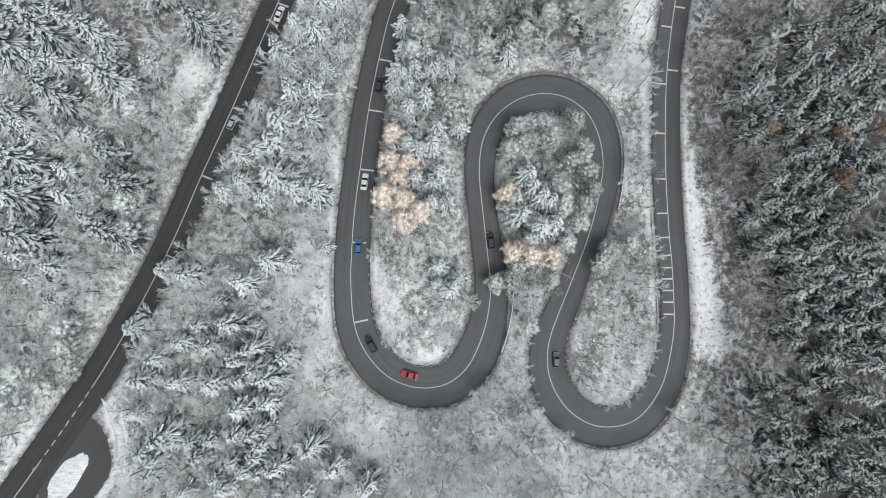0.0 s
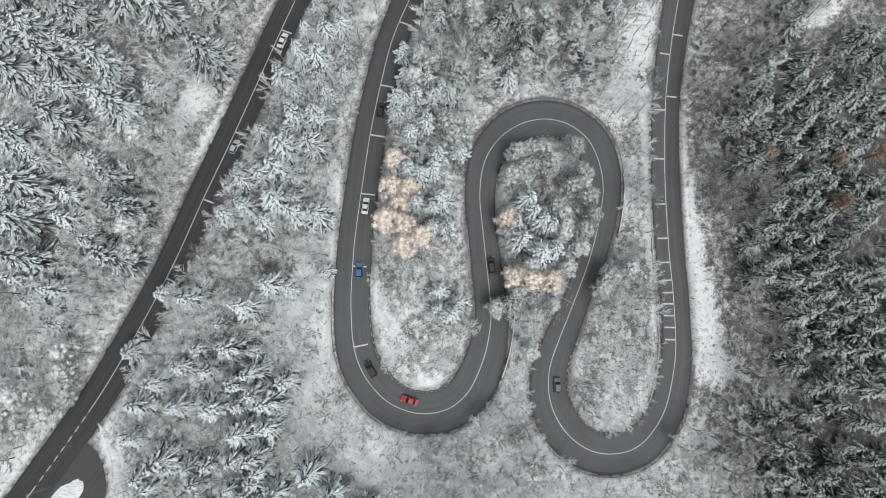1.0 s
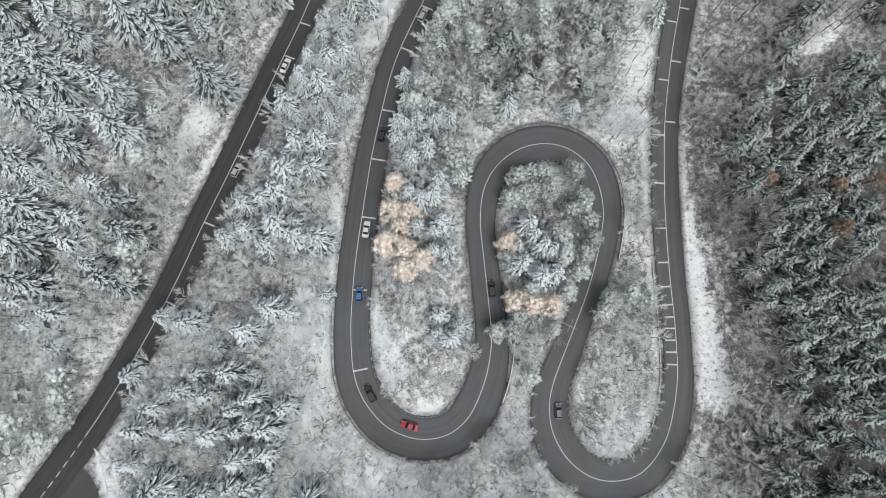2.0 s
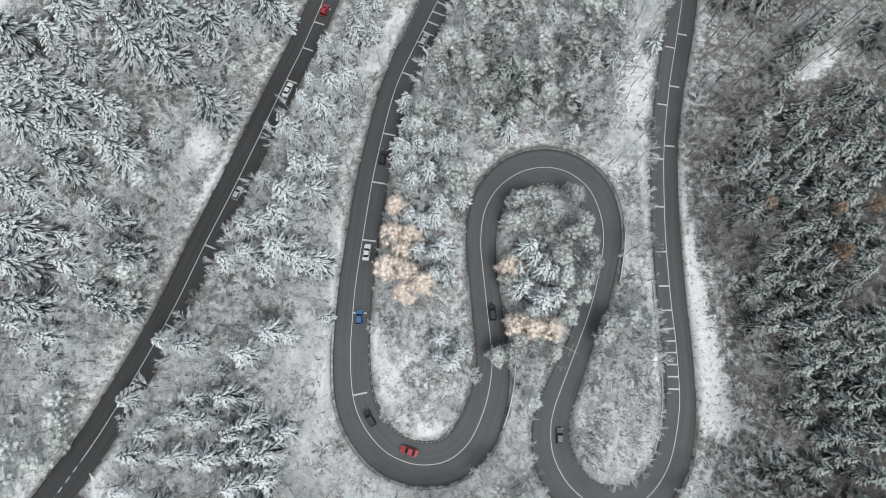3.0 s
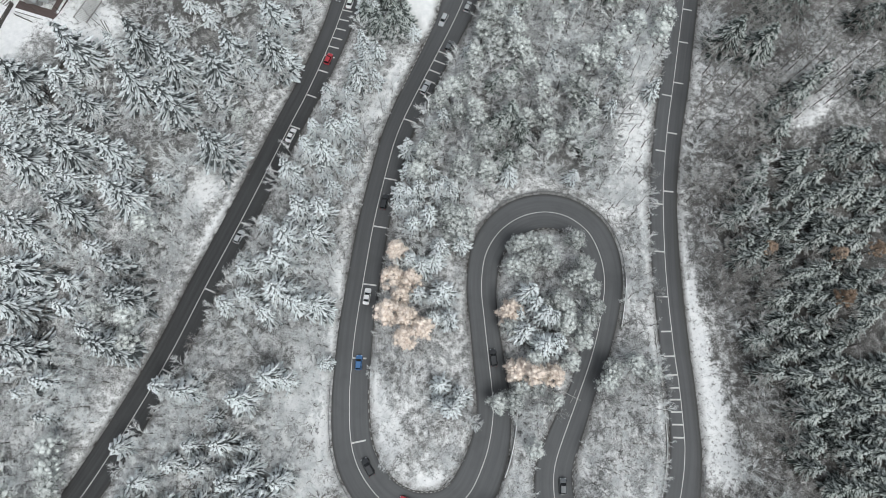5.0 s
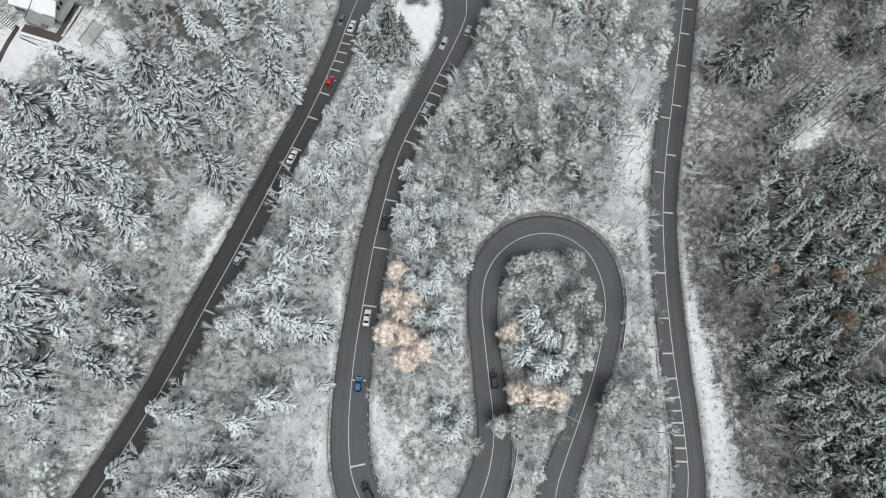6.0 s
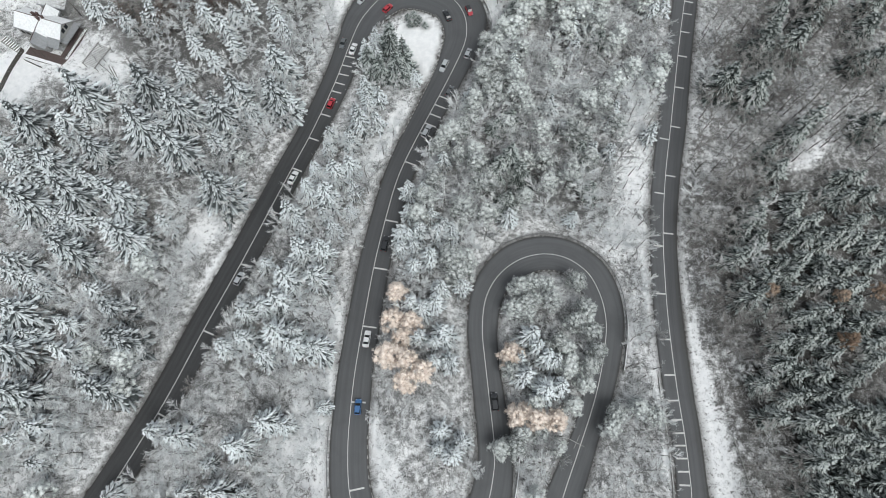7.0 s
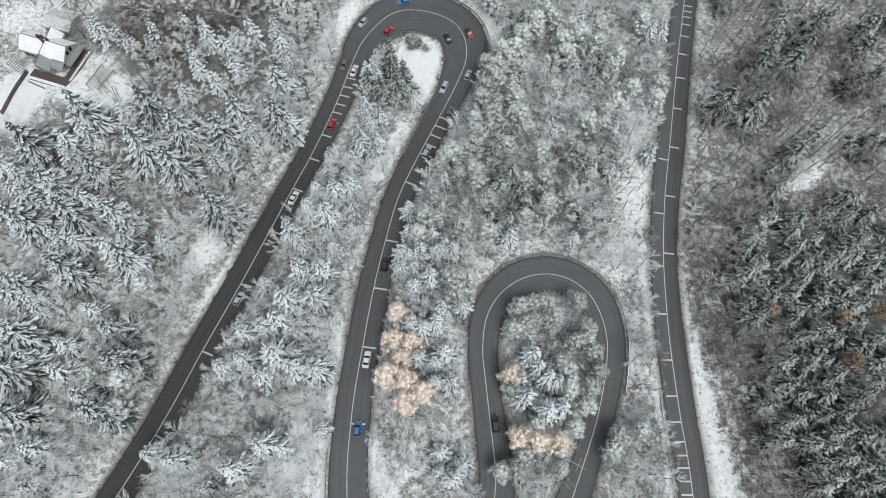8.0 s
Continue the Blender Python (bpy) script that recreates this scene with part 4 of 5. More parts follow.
def plant(key, x, y, high, spread=None, z=None, core=True):
    """A tree of its own in the stretch that the camera passes nearest; past that it joins its wood."""
    name, category, label, meshes, size, second = KINDS[key]
    k = high / size
    w = spread if spread else k ** 0.6 if key in CONE else k
    z = float(ground_z([x], [y])[0]) if z is None else z
    m = pose(x, y, z, rt.gauss(0, 1.2), rt.gauss(0, 1.2), rt.uniform(0, 360)) @ Matrix.Diagonal((w, w, k, 1))
    trunk, crown = meshes[rt.randrange(len(meshes))]
    PLANTED.append((x, y, w * (4.2 if "tall" in key else 3.0 if key in CONE else 2.4 if key != "bush" else 1.2)))
    # Reach of the shade and litter painted on the ground below.
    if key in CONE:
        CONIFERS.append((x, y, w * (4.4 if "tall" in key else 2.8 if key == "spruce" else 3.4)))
    if not core or COUNTED.get(name, 0) >= MOST.get(name, 999):
        JOINED.setdefault(key, []).append((m, trunk, crown, rt.uniform(-0.3, 0.3) if key in ("bare", "brown", "bush", "slim", "hedge") else rt.uniform(-0.14, 0.14)))
        return
    COUNTED[name] = COUNTED.get(name, 0) + 1
    tree = tagged(new(name), label, category, category.replace("tree", "leafless tree") + " stand")
    tree.matrix_basis = m
    part("trunk", trunk, None, tree)
    part(second, crown, None, tree)


def join_woods():
    """One mesh for each wood of trees past those that stand singly."""
    words = {"dark_tall": ("broad_spruce_wood", "wood of broad dark spruces"), "tall": ("tall_spruce_wood", "wood of very tall rime-coated spruces"), "spruce": ("spruce_wood", "dense wood of rime-coated spruces"), "dark": ("dark_spruce_wood", "dense wood of dark lightly frosted spruces"),
             "bare": ("frosted_thicket", "thicket of leafless trees white with hoar frost"), "brown": ("bare_thicket", "thicket of slender leafless brown trees"),
             "bush": ("bush_thicket", "low thicket of frosted bushes"), "pine": ("pine_wood", "wood of grey-green frosted pines"), "hedge": ("brown_thicket", "dense thicket of dark reddish brown bushes"), "slim": ("slender_thicket", "thicket of thin leafless young trees with dark trunks")}
    for key, rows in JOINED.items():
        vs, ls, ns, fr, mt, base = [], [], [], [], [], 0
        cache = {}
        for m, trunk, crown, shift in rows:
            for slot, me in enumerate((crown, trunk)):
                if me.name not in cache:
                    v, li, n = np.zeros(len(me.vertices) * 3), np.zeros(len(me.loops), int), np.zeros(len(me.polygons), int)
                    me.vertices.foreach_get("co", v)
                    me.loops.foreach_get("vertex_index", li)
                    me.polygons.foreach_get("loop_total", n)
                    f = np.zeros(len(me.vertices))
                    if slot == 0:
                        me.attributes["frost"].data.foreach_get("value", f)
                    cache[me.name] = (v.reshape(-1, 3), li, n, f)
                v, li, n, f = cache[me.name]
                a = np.array(m)
                vs.append(v @ a[:3, :3].T + a[:3, 3])
                ls.append(li + base)
                ns.append(n)
                fr.append(f + shift)
                mt.append(np.full(len(n), slot))
                base += len(v)
        v, li, n, f, mi = (np.concatenate(q) for q in (vs, ls, ns, fr, mt))
        me = bpy.data.meshes.new(words[key][0])
        me.vertices.add(len(v))
        me.vertices.foreach_set("co", v.ravel())
        me.loops.add(len(li))
        me.loops.foreach_set("vertex_index", li)
        me.polygons.add(len(n))
        me.polygons.foreach_set("loop_start", np.concatenate([[0], np.cumsum(n)[:-1]]))
        me.polygons.foreach_set("material_index", mi)
        me.attributes.new("frost", "FLOAT", "POINT").data.foreach_set("value", f)
        for mat in (rows[0][2].materials[0], rows[0][1].materials[0]):
            me.materials.append(mat)
        me.update(calc_edges=True)
        tagged(new(words[key][0], me), words[key][1], "woodland", kind="stuff")


# x, y, height
SPRUCES_VALLEY = [(-106.6, 105.4, 21), (-87.0, 106.5, 21), (-77.7, 100.6, 20), (-64.9, 97.8, 21), (-61.3, 105.1, 19.5), (-50.0, 104.5, 20), (-50.7, 116.8, 19.5),
    (-87.5, 93.7, 21), (-76.2, 87.3, 21), (-63.7, 74.8, 21), (-65.4, 89.1, 14.5), (-46.8, 104.6, 13.5), (-110.2, 82.3, 18.5), (-120.0, 79.6, 15),
    (-103.1, 73.2, 19.5), (-90.1, 72.6, 20.5), (-85.2, 60.1, 21), (-100.5, 56.2, 21), (-120.8, 96.3, 19.5), (-114.4, 70.7, 21), (-114.6, 53.9, 15),
    (-111.3, 93.1, 11.5), (-100.3, 87.7, 16)]
SPRUCES_SLOPE = [(-86.2, 41.0, 15.5), (-81.7, 32.2, 20), (-90.6, 24.4, 13), (-108.9, 39.6, 20), (-108.7, 30.0, 20), (-104.3, 19.3, 20), (-83.7, 20.4, 20),
    (-98.6, 11.9, 13.5), (-106.4, 45.9, 10.5), (-98.3, 3.4, 10), (-88.1, 67.0, 12), (-94.4, 133.9, 10), (-101.6, 134.9, 10), (-80.8, 131.8, 10),
    (-67.8, 138.5, 10)]
SPRUCES_BELT = [(-25.4, 97.8, 14), (-34.6, 95.4, 8), (-28.5, 93.5, 10.5), (-34.7, 90.3, 8), (-27.7, 83.9, 11.5), (-31.8, 81.9, 13.5), (-37.5, 83.2, 11),
    (-33.5, 74.1, 17), (-39.3, 76.9, 13), (-43.0, 69.0, 15.5), (-39.1, 57.8, 18), (-33.8, 57.8, 16), (-49.4, 55.1, 8), (-42.0, 49.6, 18),
    (-34.5, 50.3, 16), (-43.1, 43.8, 18), (-54.3, 44.6, 8), (-53.0, 40.8, 12.5), (-48.0, 42.7, 12.5), (-51.8, 33.5, 14.5), (-43.4, 34.8, 18),
    (-41.4, 41.6, 8.5), (-57.4, 31.8, 12.5), (-45.7, 28.8, 14.5), (-42.6, 54.4, 8), (-38.6, 31.5, 14.5), (-32.8, 31.3, 16)]
SPRUCES_BELT_LOW = [(-71.6, 10.9, 12), (-64.3, 9.9, 16.5), (-50.0, 7.5, 18), (-43.9, 13.1, 16.5), (-80.1, -3.8, 9), (-62.5, -2.9, 9.5), (-54.1, -3.1, 15),
    (-48.8, -3.7, 8), (-66.6, -7.6, 10), (-59.4, -8.2, 13), (-72.7, -11.2, 11), (-47.9, -8.5, 15), (-52.1, -11.4, 14), (-39.7, -10.9, 13),
    (-46.2, -14.0, 15.5), (-43.4, -16.3, 18), (-75.8, -16.4, 13.5), (-66.9, -17.2, 12.5), (-58.1, -17.4, 13.5), (-51.6, -16.9, 12.5)]
SPRUCES_BELT_FOOT = [(-50.7, -23.7, 15), (-43.5, -22.1, 17), (-68.9, -29.3, 17), (-74.5, -34.2, 10.5), (-67.8, -31.7, 10), (-63.3, -32.2, 8), (-58.6, -31.4, 10.5),
    (-51.8, -30.2, 11.5), (-46.7, -29.4, 15.5), (-45.5, -32.4, 12), (-61.1, -35.5, 11), (-52.7, -37.0, 10), (-47.2, -35.4, 10.5), (-56.9, -40.3, 10),
    (-49.3, -39.1, 11), (-41.6, -37.8, 14.5), (-72.9, -39.6, 10), (-32.9, -32.8, 17), (-27.3, -37.6, 15.5), (-18.9, -41.7, 15), (-54.5, -43.0, 10)]
SPRUCES_LOOP_TIP = [(-26.4, 100.4, 11), (-24.0, 110.3, 8), (-20.9, 99.5, 8), (-24.1, 120.6, 12), (-17.9, 125.9, 17), (-20.5, 116.5, 12), (-15.3, 117.1, 14),
    (-13.3, 119.6, 16)]
SPRUCES_MIDDLE = [(-10.7, 77.1, 9), (-10.8, 70.6, 8), (-4.1, 69.0, 8), (-12.6, 64.0, 9), (-7.4, 64.4, 9), (-2.6, 63.5, 10), (1.4, 63.5, 10),
    (-12.2, 59.8, 8), (-4.4, 56.3, 11), (-9.2, 54.1, 9), (-1.4, 47.7, 10), (-2.9, 43.7, 11), (-9.2, 43.6, 9), (-6.3, 42.1, 9),
    (-7.0, 34.7, 9), (-0.5, 35.4, 12), (-2.7, 33.2, 8), (0.9, 28.2, 11), (-2.7, 28.3, 8), (4.2, 48.8, 9), (-1.3, 11.6, 9),
    (-1.3, 7.4, 7), (4.0, 8.8, 8), (1.5, 5.9, 10)]
SPRUCES_LOOP = [(21.7, 35.1, 12.5), (23.4, 31.9, 11), (20.2, 25.1, 12), (26, 29.4, 12), (28.1, 28.9, 10), (25.5, 21.2, 13), (28.5, 22, 12), 
    (18.7, 29.1, 10)]
PINES = [(19.4, 48.1, 8.4), (23.1, 49.3, 7.3), (26.8, 49.2, 7.3), (35.2, 49.9, 8.4), (28.1, 44.6, 9.1), (37.1, 42.6, 7.7), (33.8, 38.6, 9.1),
    (38.1, 36.4, 7.7), (39.0, 31.2, 8.4), (29.3, 33.7, 8.4), (31.7, 26.8, 7.7), (36.7, 27.2, 9.1), (35.5, 23.1, 7.7), (18.3, 42.1, 8.4),
    (21.5, 44.2, 7.7), (31.4, 31.9, 7), (13.7, 7.4, 7), (17.2, 8.0, 8), (42.4, 15.8, 8), (41.1, 12.3, 7), (48.1, 17.2, 8),
    (52.3, 15.0, 8)]
LARCHES = [(-13.0, 46.6, 7.5), (-13.7, 39.1, 8.5), (-9.3, 38.3, 7.5), (-11.5, 34.3, 6.8), (-15.1, 30.1, 9), (-10.0, 28.6, 8), (-5.6, 25.7, 7.5),
    (-10.0, 23.5, 8), (17.0, 30.0, 8.5), (18.2, 14.6, 8), (22.5, 13.7, 8.5), (27.6, 13.8, 7.5), (20.4, 16.0, 6.5)]
BEECHES = [(102.4, 33.7, 10), (104.4, 46.4, 8), (85.8, 47.4, 8), (114.8, 47.8, 9)]
DARK_MIDDLE = [(17.8, 84.6, 17), (14.8, 82.6, 13), (20.9, 80.9, 13), (17, 73.2, 10), (40.9, 77.3, 9), (23.3, 140.9, 14), (20.8, 138.2, 12), 
    (15.3, 131.6, 12), (10, 126.2, 12), (13.2, 120.1, 13), (9.8, 116.8, 12), (8.2, 112.4, 11), (18.8, 100.1, 9), (14.6, 97.2, 9), (48.1, 130.1, 9), 
    (38.7, 89.9, 9)]
DARK_EAST = [(85.8, 50.9, 11.5), (80.4, 49.4, 9.5), (80.2, 44.9, 12), (83.5, 42.7, 9.5), (86.2, 34.0, 12.5), (93.8, 34.9, 9.5), (83.6, 27.8, 15),
    (88.1, 26.2, 12), (80.9, 23.2, 9.5), (92.8, 52.3, 9.5), (102.5, 56.0, 9.5), (102.9, 52.0, 9.5), (79.9, 57.5, 10), (90.9, 56.1, 9.5),
    (108.1, 44.8, 9.5), (99.3, 42.7, 9.5), (90.2, 44.9, 9.5), (94.2, 40.5, 9.5), (101.3, 39.7, 9.5), (109.1, 39.0, 9.5), (96.1, 37.6, 9.5),
    (99.2, 31.0, 9.5), (110.5, 30.2, 9.5), (95.2, 26.0, 9.5), (102.3, 25.2, 9.5), (105.9, 26.6, 9.5), (111.4, 50.0, 9.5), (104.2, 49.3, 9.5)]
DARK_EAST_MIDDLE = [(81.2, 14.9, 13), (79.5, 23.2, 9.5), (84.9, 19.6, 9.5), (89.2, 14.2, 10), (93.5, 21.0, 9.5), (95.3, 16.7, 9.5), (99.2, 21.6, 9.5),
    (102.3, 16.6, 9.5), (109.6, 15.1, 10), (97.0, 11.0, 9.5), (104.6, 9.6, 9.5), (90.5, 9.6, 9.5), (89.1, 5.3, 13.5), (97.2, 4.7, 9.5),
    (102.1, 5.4, 9.5), (104.5, 0.5, 9.5), (90.4, -2.2, 9.5), (96.6, -2.9, 9.5), (89.4, -7.0, 9.5), (100.4, -7.1, 9.5), (97.3, -11.8, 9.5),
    (104.4, -9.1, 9.5), (105.6, -3.6, 9.5)]
DARK_EAST_FOOT = [(81.3, -18.8, 12.5), (102.3, -20.1, 13), (81.9, -26.4, 14), (84.2, -30.0, 12), (83.3, -33.3, 12), (90.6, -37.2, 9.5), (96.9, -30.5, 10),
    (81.2, -35.8, 9.5), (100.3, -38.4, 10), (90.9, -43.0, 9.5), (81.3, -44.5, 9.5), (97.7, -41.8, 9.5), (104.8, -30.0, 9.5), (104.2, -44.4, 9.5)]
DARK_NORTHEAST = [(91.9, 109.5, 15), (84.7, 113.1, 14), (97.6, 127.0, 13.5), (106.9, 126.2, 14.5), (118.1, 142.7, 12), (114.0, 134.6, 10.5), (103.5, 126.7, 10),
    (135.4, 142.3, 12.5), (131.6, 133.4, 12.5), (126.2, 120.6, 10), (101.7, 94.8, 11.5), (123.9, 98.7, 10), (132.7, 122.7, 10)]
DARK_NORTHEAST_EDGE = [(93.4, 89.5, 9.5), (95.1, 83.8, 11), (112.9, 81.2, 9.5), (98.9, 74.6, 9.5), (86.4, 69.6, 10.5), (82.6, 64.9, 9.5), (111.5, 74.4, 10),
    (97.2, 66.5, 9.5), (85.3, 60.2, 10.5), (79.2, 57.0, 13.5), (112.7, 67.7, 10), (102.0, 64.2, 9.5), (97.1, 57.1, 9.5), (119.0, 75.9, 9.5),
    (115.8, 60.9, 9.5), (107.9, 64.1, 9.5)]


for x, y, h in SPRUCES_VALLEY + SPRUCES_SLOPE:
    plant("tall" if h > 15 else "spruce", x, y, h, (h / 20) ** 0.7 if h > 15 else (h / 12) ** 0.6 * 1.1)
for x, y, h in SPRUCES_BELT + SPRUCES_BELT_LOW + SPRUCES_BELT_FOOT:
    plant("spruce", x, y, h, (h / 12) ** 0.6 * 1.06)
for x, y, h in SPRUCES_LOOP_TIP + SPRUCES_MIDDLE + SPRUCES_LOOP:
    plant("dark" if -26 < x < -10 and y > 112 else "spruce", x, y, h * 1.14, (h / 12) ** 0.6 * 1.08)
for x, y, h in ((-105.5, -14.1, 9.6), (-99.7, -18.4, 8), (-107.5, -23.5, 9.6), (-95.8, -13.2, 6.4)):
    plant("pine", x, y, h, 1.4)
for x, y, h in DARK_EAST + DARK_EAST_MIDDLE + DARK_EAST_FOOT + DARK_NORTHEAST + DARK_NORTHEAST_EDGE:
    plant("dark_tall" if y > 92 else "dark", x, y, h * 1.1 if y > 92 else h, (h / 15) ** 0.6 * 1.45 if y > 92 else (h / 12) ** 0.6 * 1.14)
for x, y, h in DARK_MIDDLE:
    beside_loop = x < 16 and y > 105
    plant("pine" if beside_loop else "dark_tall" if h > 12 else "dark", x + (2.2 if beside_loop else 0), y, min(h, 10) if beside_loop else h, 1.25 if beside_loop else 1.12 if h > 12 else 1.2)
for x, y, h in PINES:
    plant("pine", x, y, h, 1.05)
for x, y, h in LARCHES:
    plant("gold", x, y, h, h / 8 * 1.22)
for x, y, h in BEECHES:
    plant("rust", x, y, h, h / 10 * 1.05)
# Dark shrubs on the snowy loop, stood in for by dwarf spruces.
for x, y in ((-13.0, 141.0), (-11.0, 142.4), (-9.2, 140.4), (-7.2, 137.8), (-10.2, 138.6), (-12.0, 138.0)):
    plant("dark", x, y, 2.6, 0.42)
for x, y, h in ((-115.0, 141.5, 10), (-106.0, 139.0, 10)):
    plant("spruce", x, y, h)
for x, y, h in ((-12.6, -8.8, 4.5), (-14.8, -7.6, 4.0), (1.2, -6.6, 5.0), (3.0, -4.6, 4.5), (8.3, 2.6, 4.5)):
    plant("bare", x, y, h)
# The four lowest are small trees standing in for dry shrubs by the terrace.
for x, y, h in ((-116.5, 128.0, 2.8), (-115.0, 124.5, 2.6), (-113.5, 128.5, 3.0), (-117.0, 132.0, 2.6), (-92.0, 148.0, 9), (-98.0, 150.0, 8), (-86.0, 146.0, 8)):
    plant("brown", x, y, h)


def inside(x, y, poly):
    hit = False
    for (x0, y0), (x1, y1) in zip(poly, poly[1:] + poly[:1]):
        if (y0 > y) != (y1 > y) and x < x0 + (y - y0) * (x1 - x0) / (y1 - y0):
            hit = not hit
    return hit


def scatter(poly, gap, seed, tries, road=2.0, keep=0.75, clear_snow=0.95):
    """Places at least gap apart inside a stretch of ground, off the road and clear of the trees that stand."""
    r = random.Random(seed)
    x0, x1, y0, y1 = min(p[0] for p in poly), max(p[0] for p in poly), min(p[1] for p in poly), max(p[1] for p in poly)
    cand = [(r.uniform(x0, x1), r.uniform(y0, y1)) for _ in range(tries)]
    cand = [c for c in cand if inside(*c, poly)]
    if not cand:
        return []
    cx, cy = np.array(cand).T
    ok = (road_gap(cx, cy) > road) & (snow_depth(cx, cy) < clear_snow)
    out = []
    stood = np.array([p[:2] for p in PLANTED] or [(1e9, 1e9)])
    reach = np.array([p[2] for p in PLANTED] or [0.0])
    for x, y in np.array(cand)[ok]:
        if (np.hypot(stood[:, 0] - x, stood[:, 1] - y) < reach * keep).any():
            continue
        if any(abs(x - a) < gap and (x - a) ** 2 + (y - b) ** 2 < gap * gap for a, b in out):
            continue
        out.append((float(x), float(y)))
    return out


rs = random.Random(12)


def stand(poly, gap, seed, choose, tries=3000, road=2.0, keep=0.75, clear_snow=0.95):
    """choose: rows of (share, kind, lowest, highest)."""
    spots = scatter(poly, gap, seed, tries, road, keep, clear_snow)
    near = lambda p: -62 < p[0] < 92 and -35 < p[1] < 112
    zs = ground_z([p[0] for p in spots], [p[1] for p in spots]) if spots else []
    for (x, y), z in zip(spots, zs):
        k, pick = rs.random(), choose[-1]
        for row in choose:
            if k < row[0]:
                pick = row
                break
            k -= row[0]
        plant(pick[1], x, y, rs.uniform(pick[2], pick[3]), None, float(z), near((x, y)))


# woods to both sides of the road, each with its own mix
FOREST_EAST = [(82, -50), (122, -50), (136, 78), (112, 84), (93, 82), (82, 66), (86, 56), (81, 44), (89, 34), (83, 24), (90, 12), (84, 2), (88, -8), (80, -16), (86, -28), (79, -36)]
EDGE_EAST = [(70, -50), (86, -50), (85, 10), (86, 60), (95, 85), (115, 100), (112, 125), (90, 118), (84, 140), (80, 138), (70, 90), (66, 70), (70, 40), (76, 20)]
FOREST_NORTHEAST = [(84, 118), (136, 78), (158, 168), (90, 168), (88, 150)]
FOREST_WEST = [(-122, 0), (-95, 10), (-84, 36), (-74, 60), (-74, 82), (-60, 92), (-48, 112), (-44, 150), (-50, 168), (-100, 168), (-95, 140), (-100, 112), (-120, 104), (-150, 112)]
EDGE_WEST = [(-130, -60), (-118, -60), (-90, -12), (-78, 12), (-68, 40), (-60, 62), (-48, 90), (-38, 120), (-34, 150), (-44, 170), (-60, 100), (-80, 60), (-100, 14), (-150, 10), (-150, -60)]
GARDEN_EDGE = [(-120, 140), (-62, 130), (-62, 168), (-160, 168), (-160, 152), (-148, 150), (-122, 156)]
BELT = [(-100, -60), (-20, -60), (-26, -12), (-30, 40), (-22, 72), (-14, 92), (-30, 96), (-48, 70), (-62, 34), (-80, -4), (-84, -20), (-78, -30)]
BELT_TOP = [(-32, 92), (-14, 92), (-6, 110), (-13, 124), (-22, 140), (-26, 124)]
MIDDLE = [(-18, 64), (6, 50), (14, 62), (30, 68), (46, 60), (58, 60), (62, 90), (72, 140), (74, 160), (10, 160), (12, 130), (4, 110), (-6, 92)]
MIDDLE_LOW = [(-19, 10), (-4, 18), (8, 36), (6, 48), (-14, 62), (-18, 40)]
POCKET = [(-20, -14), (8, -14), (9, 20), (-20, 20)]
ISLE = [(14, 52), (40, 52), (40, 30), (30, 5), (22, -5), (16, 20), (15, 35)]
NECK = [(14, 10), (28, 6), (24, -16), (30, -60), (-20, -60), (-10, -26), (12, -14)]
LOBE = [(31, -2), (44, 30), (48, 50), (57, 60), (57, 0), (54, -24), (32, -24)]
BROWN_EDGE = [(-104, 136), (-88, 130), (-72, 138), (-64, 150), (-66, 172), (-100, 172), (-106, 150)]
GLADE = [(100, 86), (116, 92), (124, 110), (108, 114), (98, 98)]
STRIP = [(46, 60), (58, 56), (62, 84), (68, 120), (58, 122), (48, 92)]
SOUTH = [(-24, -60), (90, -60), (72, -14), (62, -26), (44, -36), (28, -28), (20, -14), (0, -26), (-20, -20)]
stand(MIDDLE, 3.6, 9, [(0.52, "bare", 7, 10.5), (0.26, "pine", 8, 11.5), (0.11, "spruce", 8, 11), (0.08, "brown", 5, 8), (0.03, "bush", 2, 3.2)], 9000, 2.9, 0.85, 0.71)
stand(STRIP, 3.4, 16, [(0.8, "slim", 5, 8), (0.2, "bush", 1.6, 2.6)], 3000, 1.2, 0.6)
stand(MIDDLE_LOW, 3.6, 10, [(0.6, "bare", 4, 7), (0.4, "bush", 2, 3)], 1500, 1.6, 0.6, 0.8)
stand(POCKET, 3.4, 11, [(0.5, "bare", 3, 6), (0.5, "bush", 1.6, 2.8)], 1500, 1.2, 0.7, 0.83)
stand(ISLE, 3.4, 12, [(0.20, "pine", 6, 8), (0.60, "bare", 4, 7), (0.2, "bush", 2, 3)], 1500, 1.6, 0.7)
stand(NECK, 3.5, 13, [(0.78, "bare", 5, 8.5), (0.02, "pine", 6, 8), (0.2, "bush", 1.8, 3)], 3000, 1.5, 0.7)
stand(LOBE, 2.7, 14, [(0.44, "slim", 4, 7), (0.46, "bare", 5, 7.5), (0.10, "bush", 1.4, 2.4)], 5000, 1.6, 0.6)
stand(BELT_TOP, 3.4, 8, [(0.4, "bare", 4, 8), (0.3, "spruce", 6, 11), (0.3, "bush", 2, 3)], 1500, 2.0, 0.75, 0.8)
stand(BELT, 3.3, 7, [(0.70, "bare", 6, 9), (0.13, "brown", 5, 7.5), (0.06, "spruce", 8, 11), (0.11, "bush", 2, 3.4)], 9000, 2.0, 0.95, 0.78)
stand(FOREST_EAST, 5.0, 1, [(0.62, "dark", 8, 11), (0.38, "brown", 6, 9)], 12000, 5, 1.05)
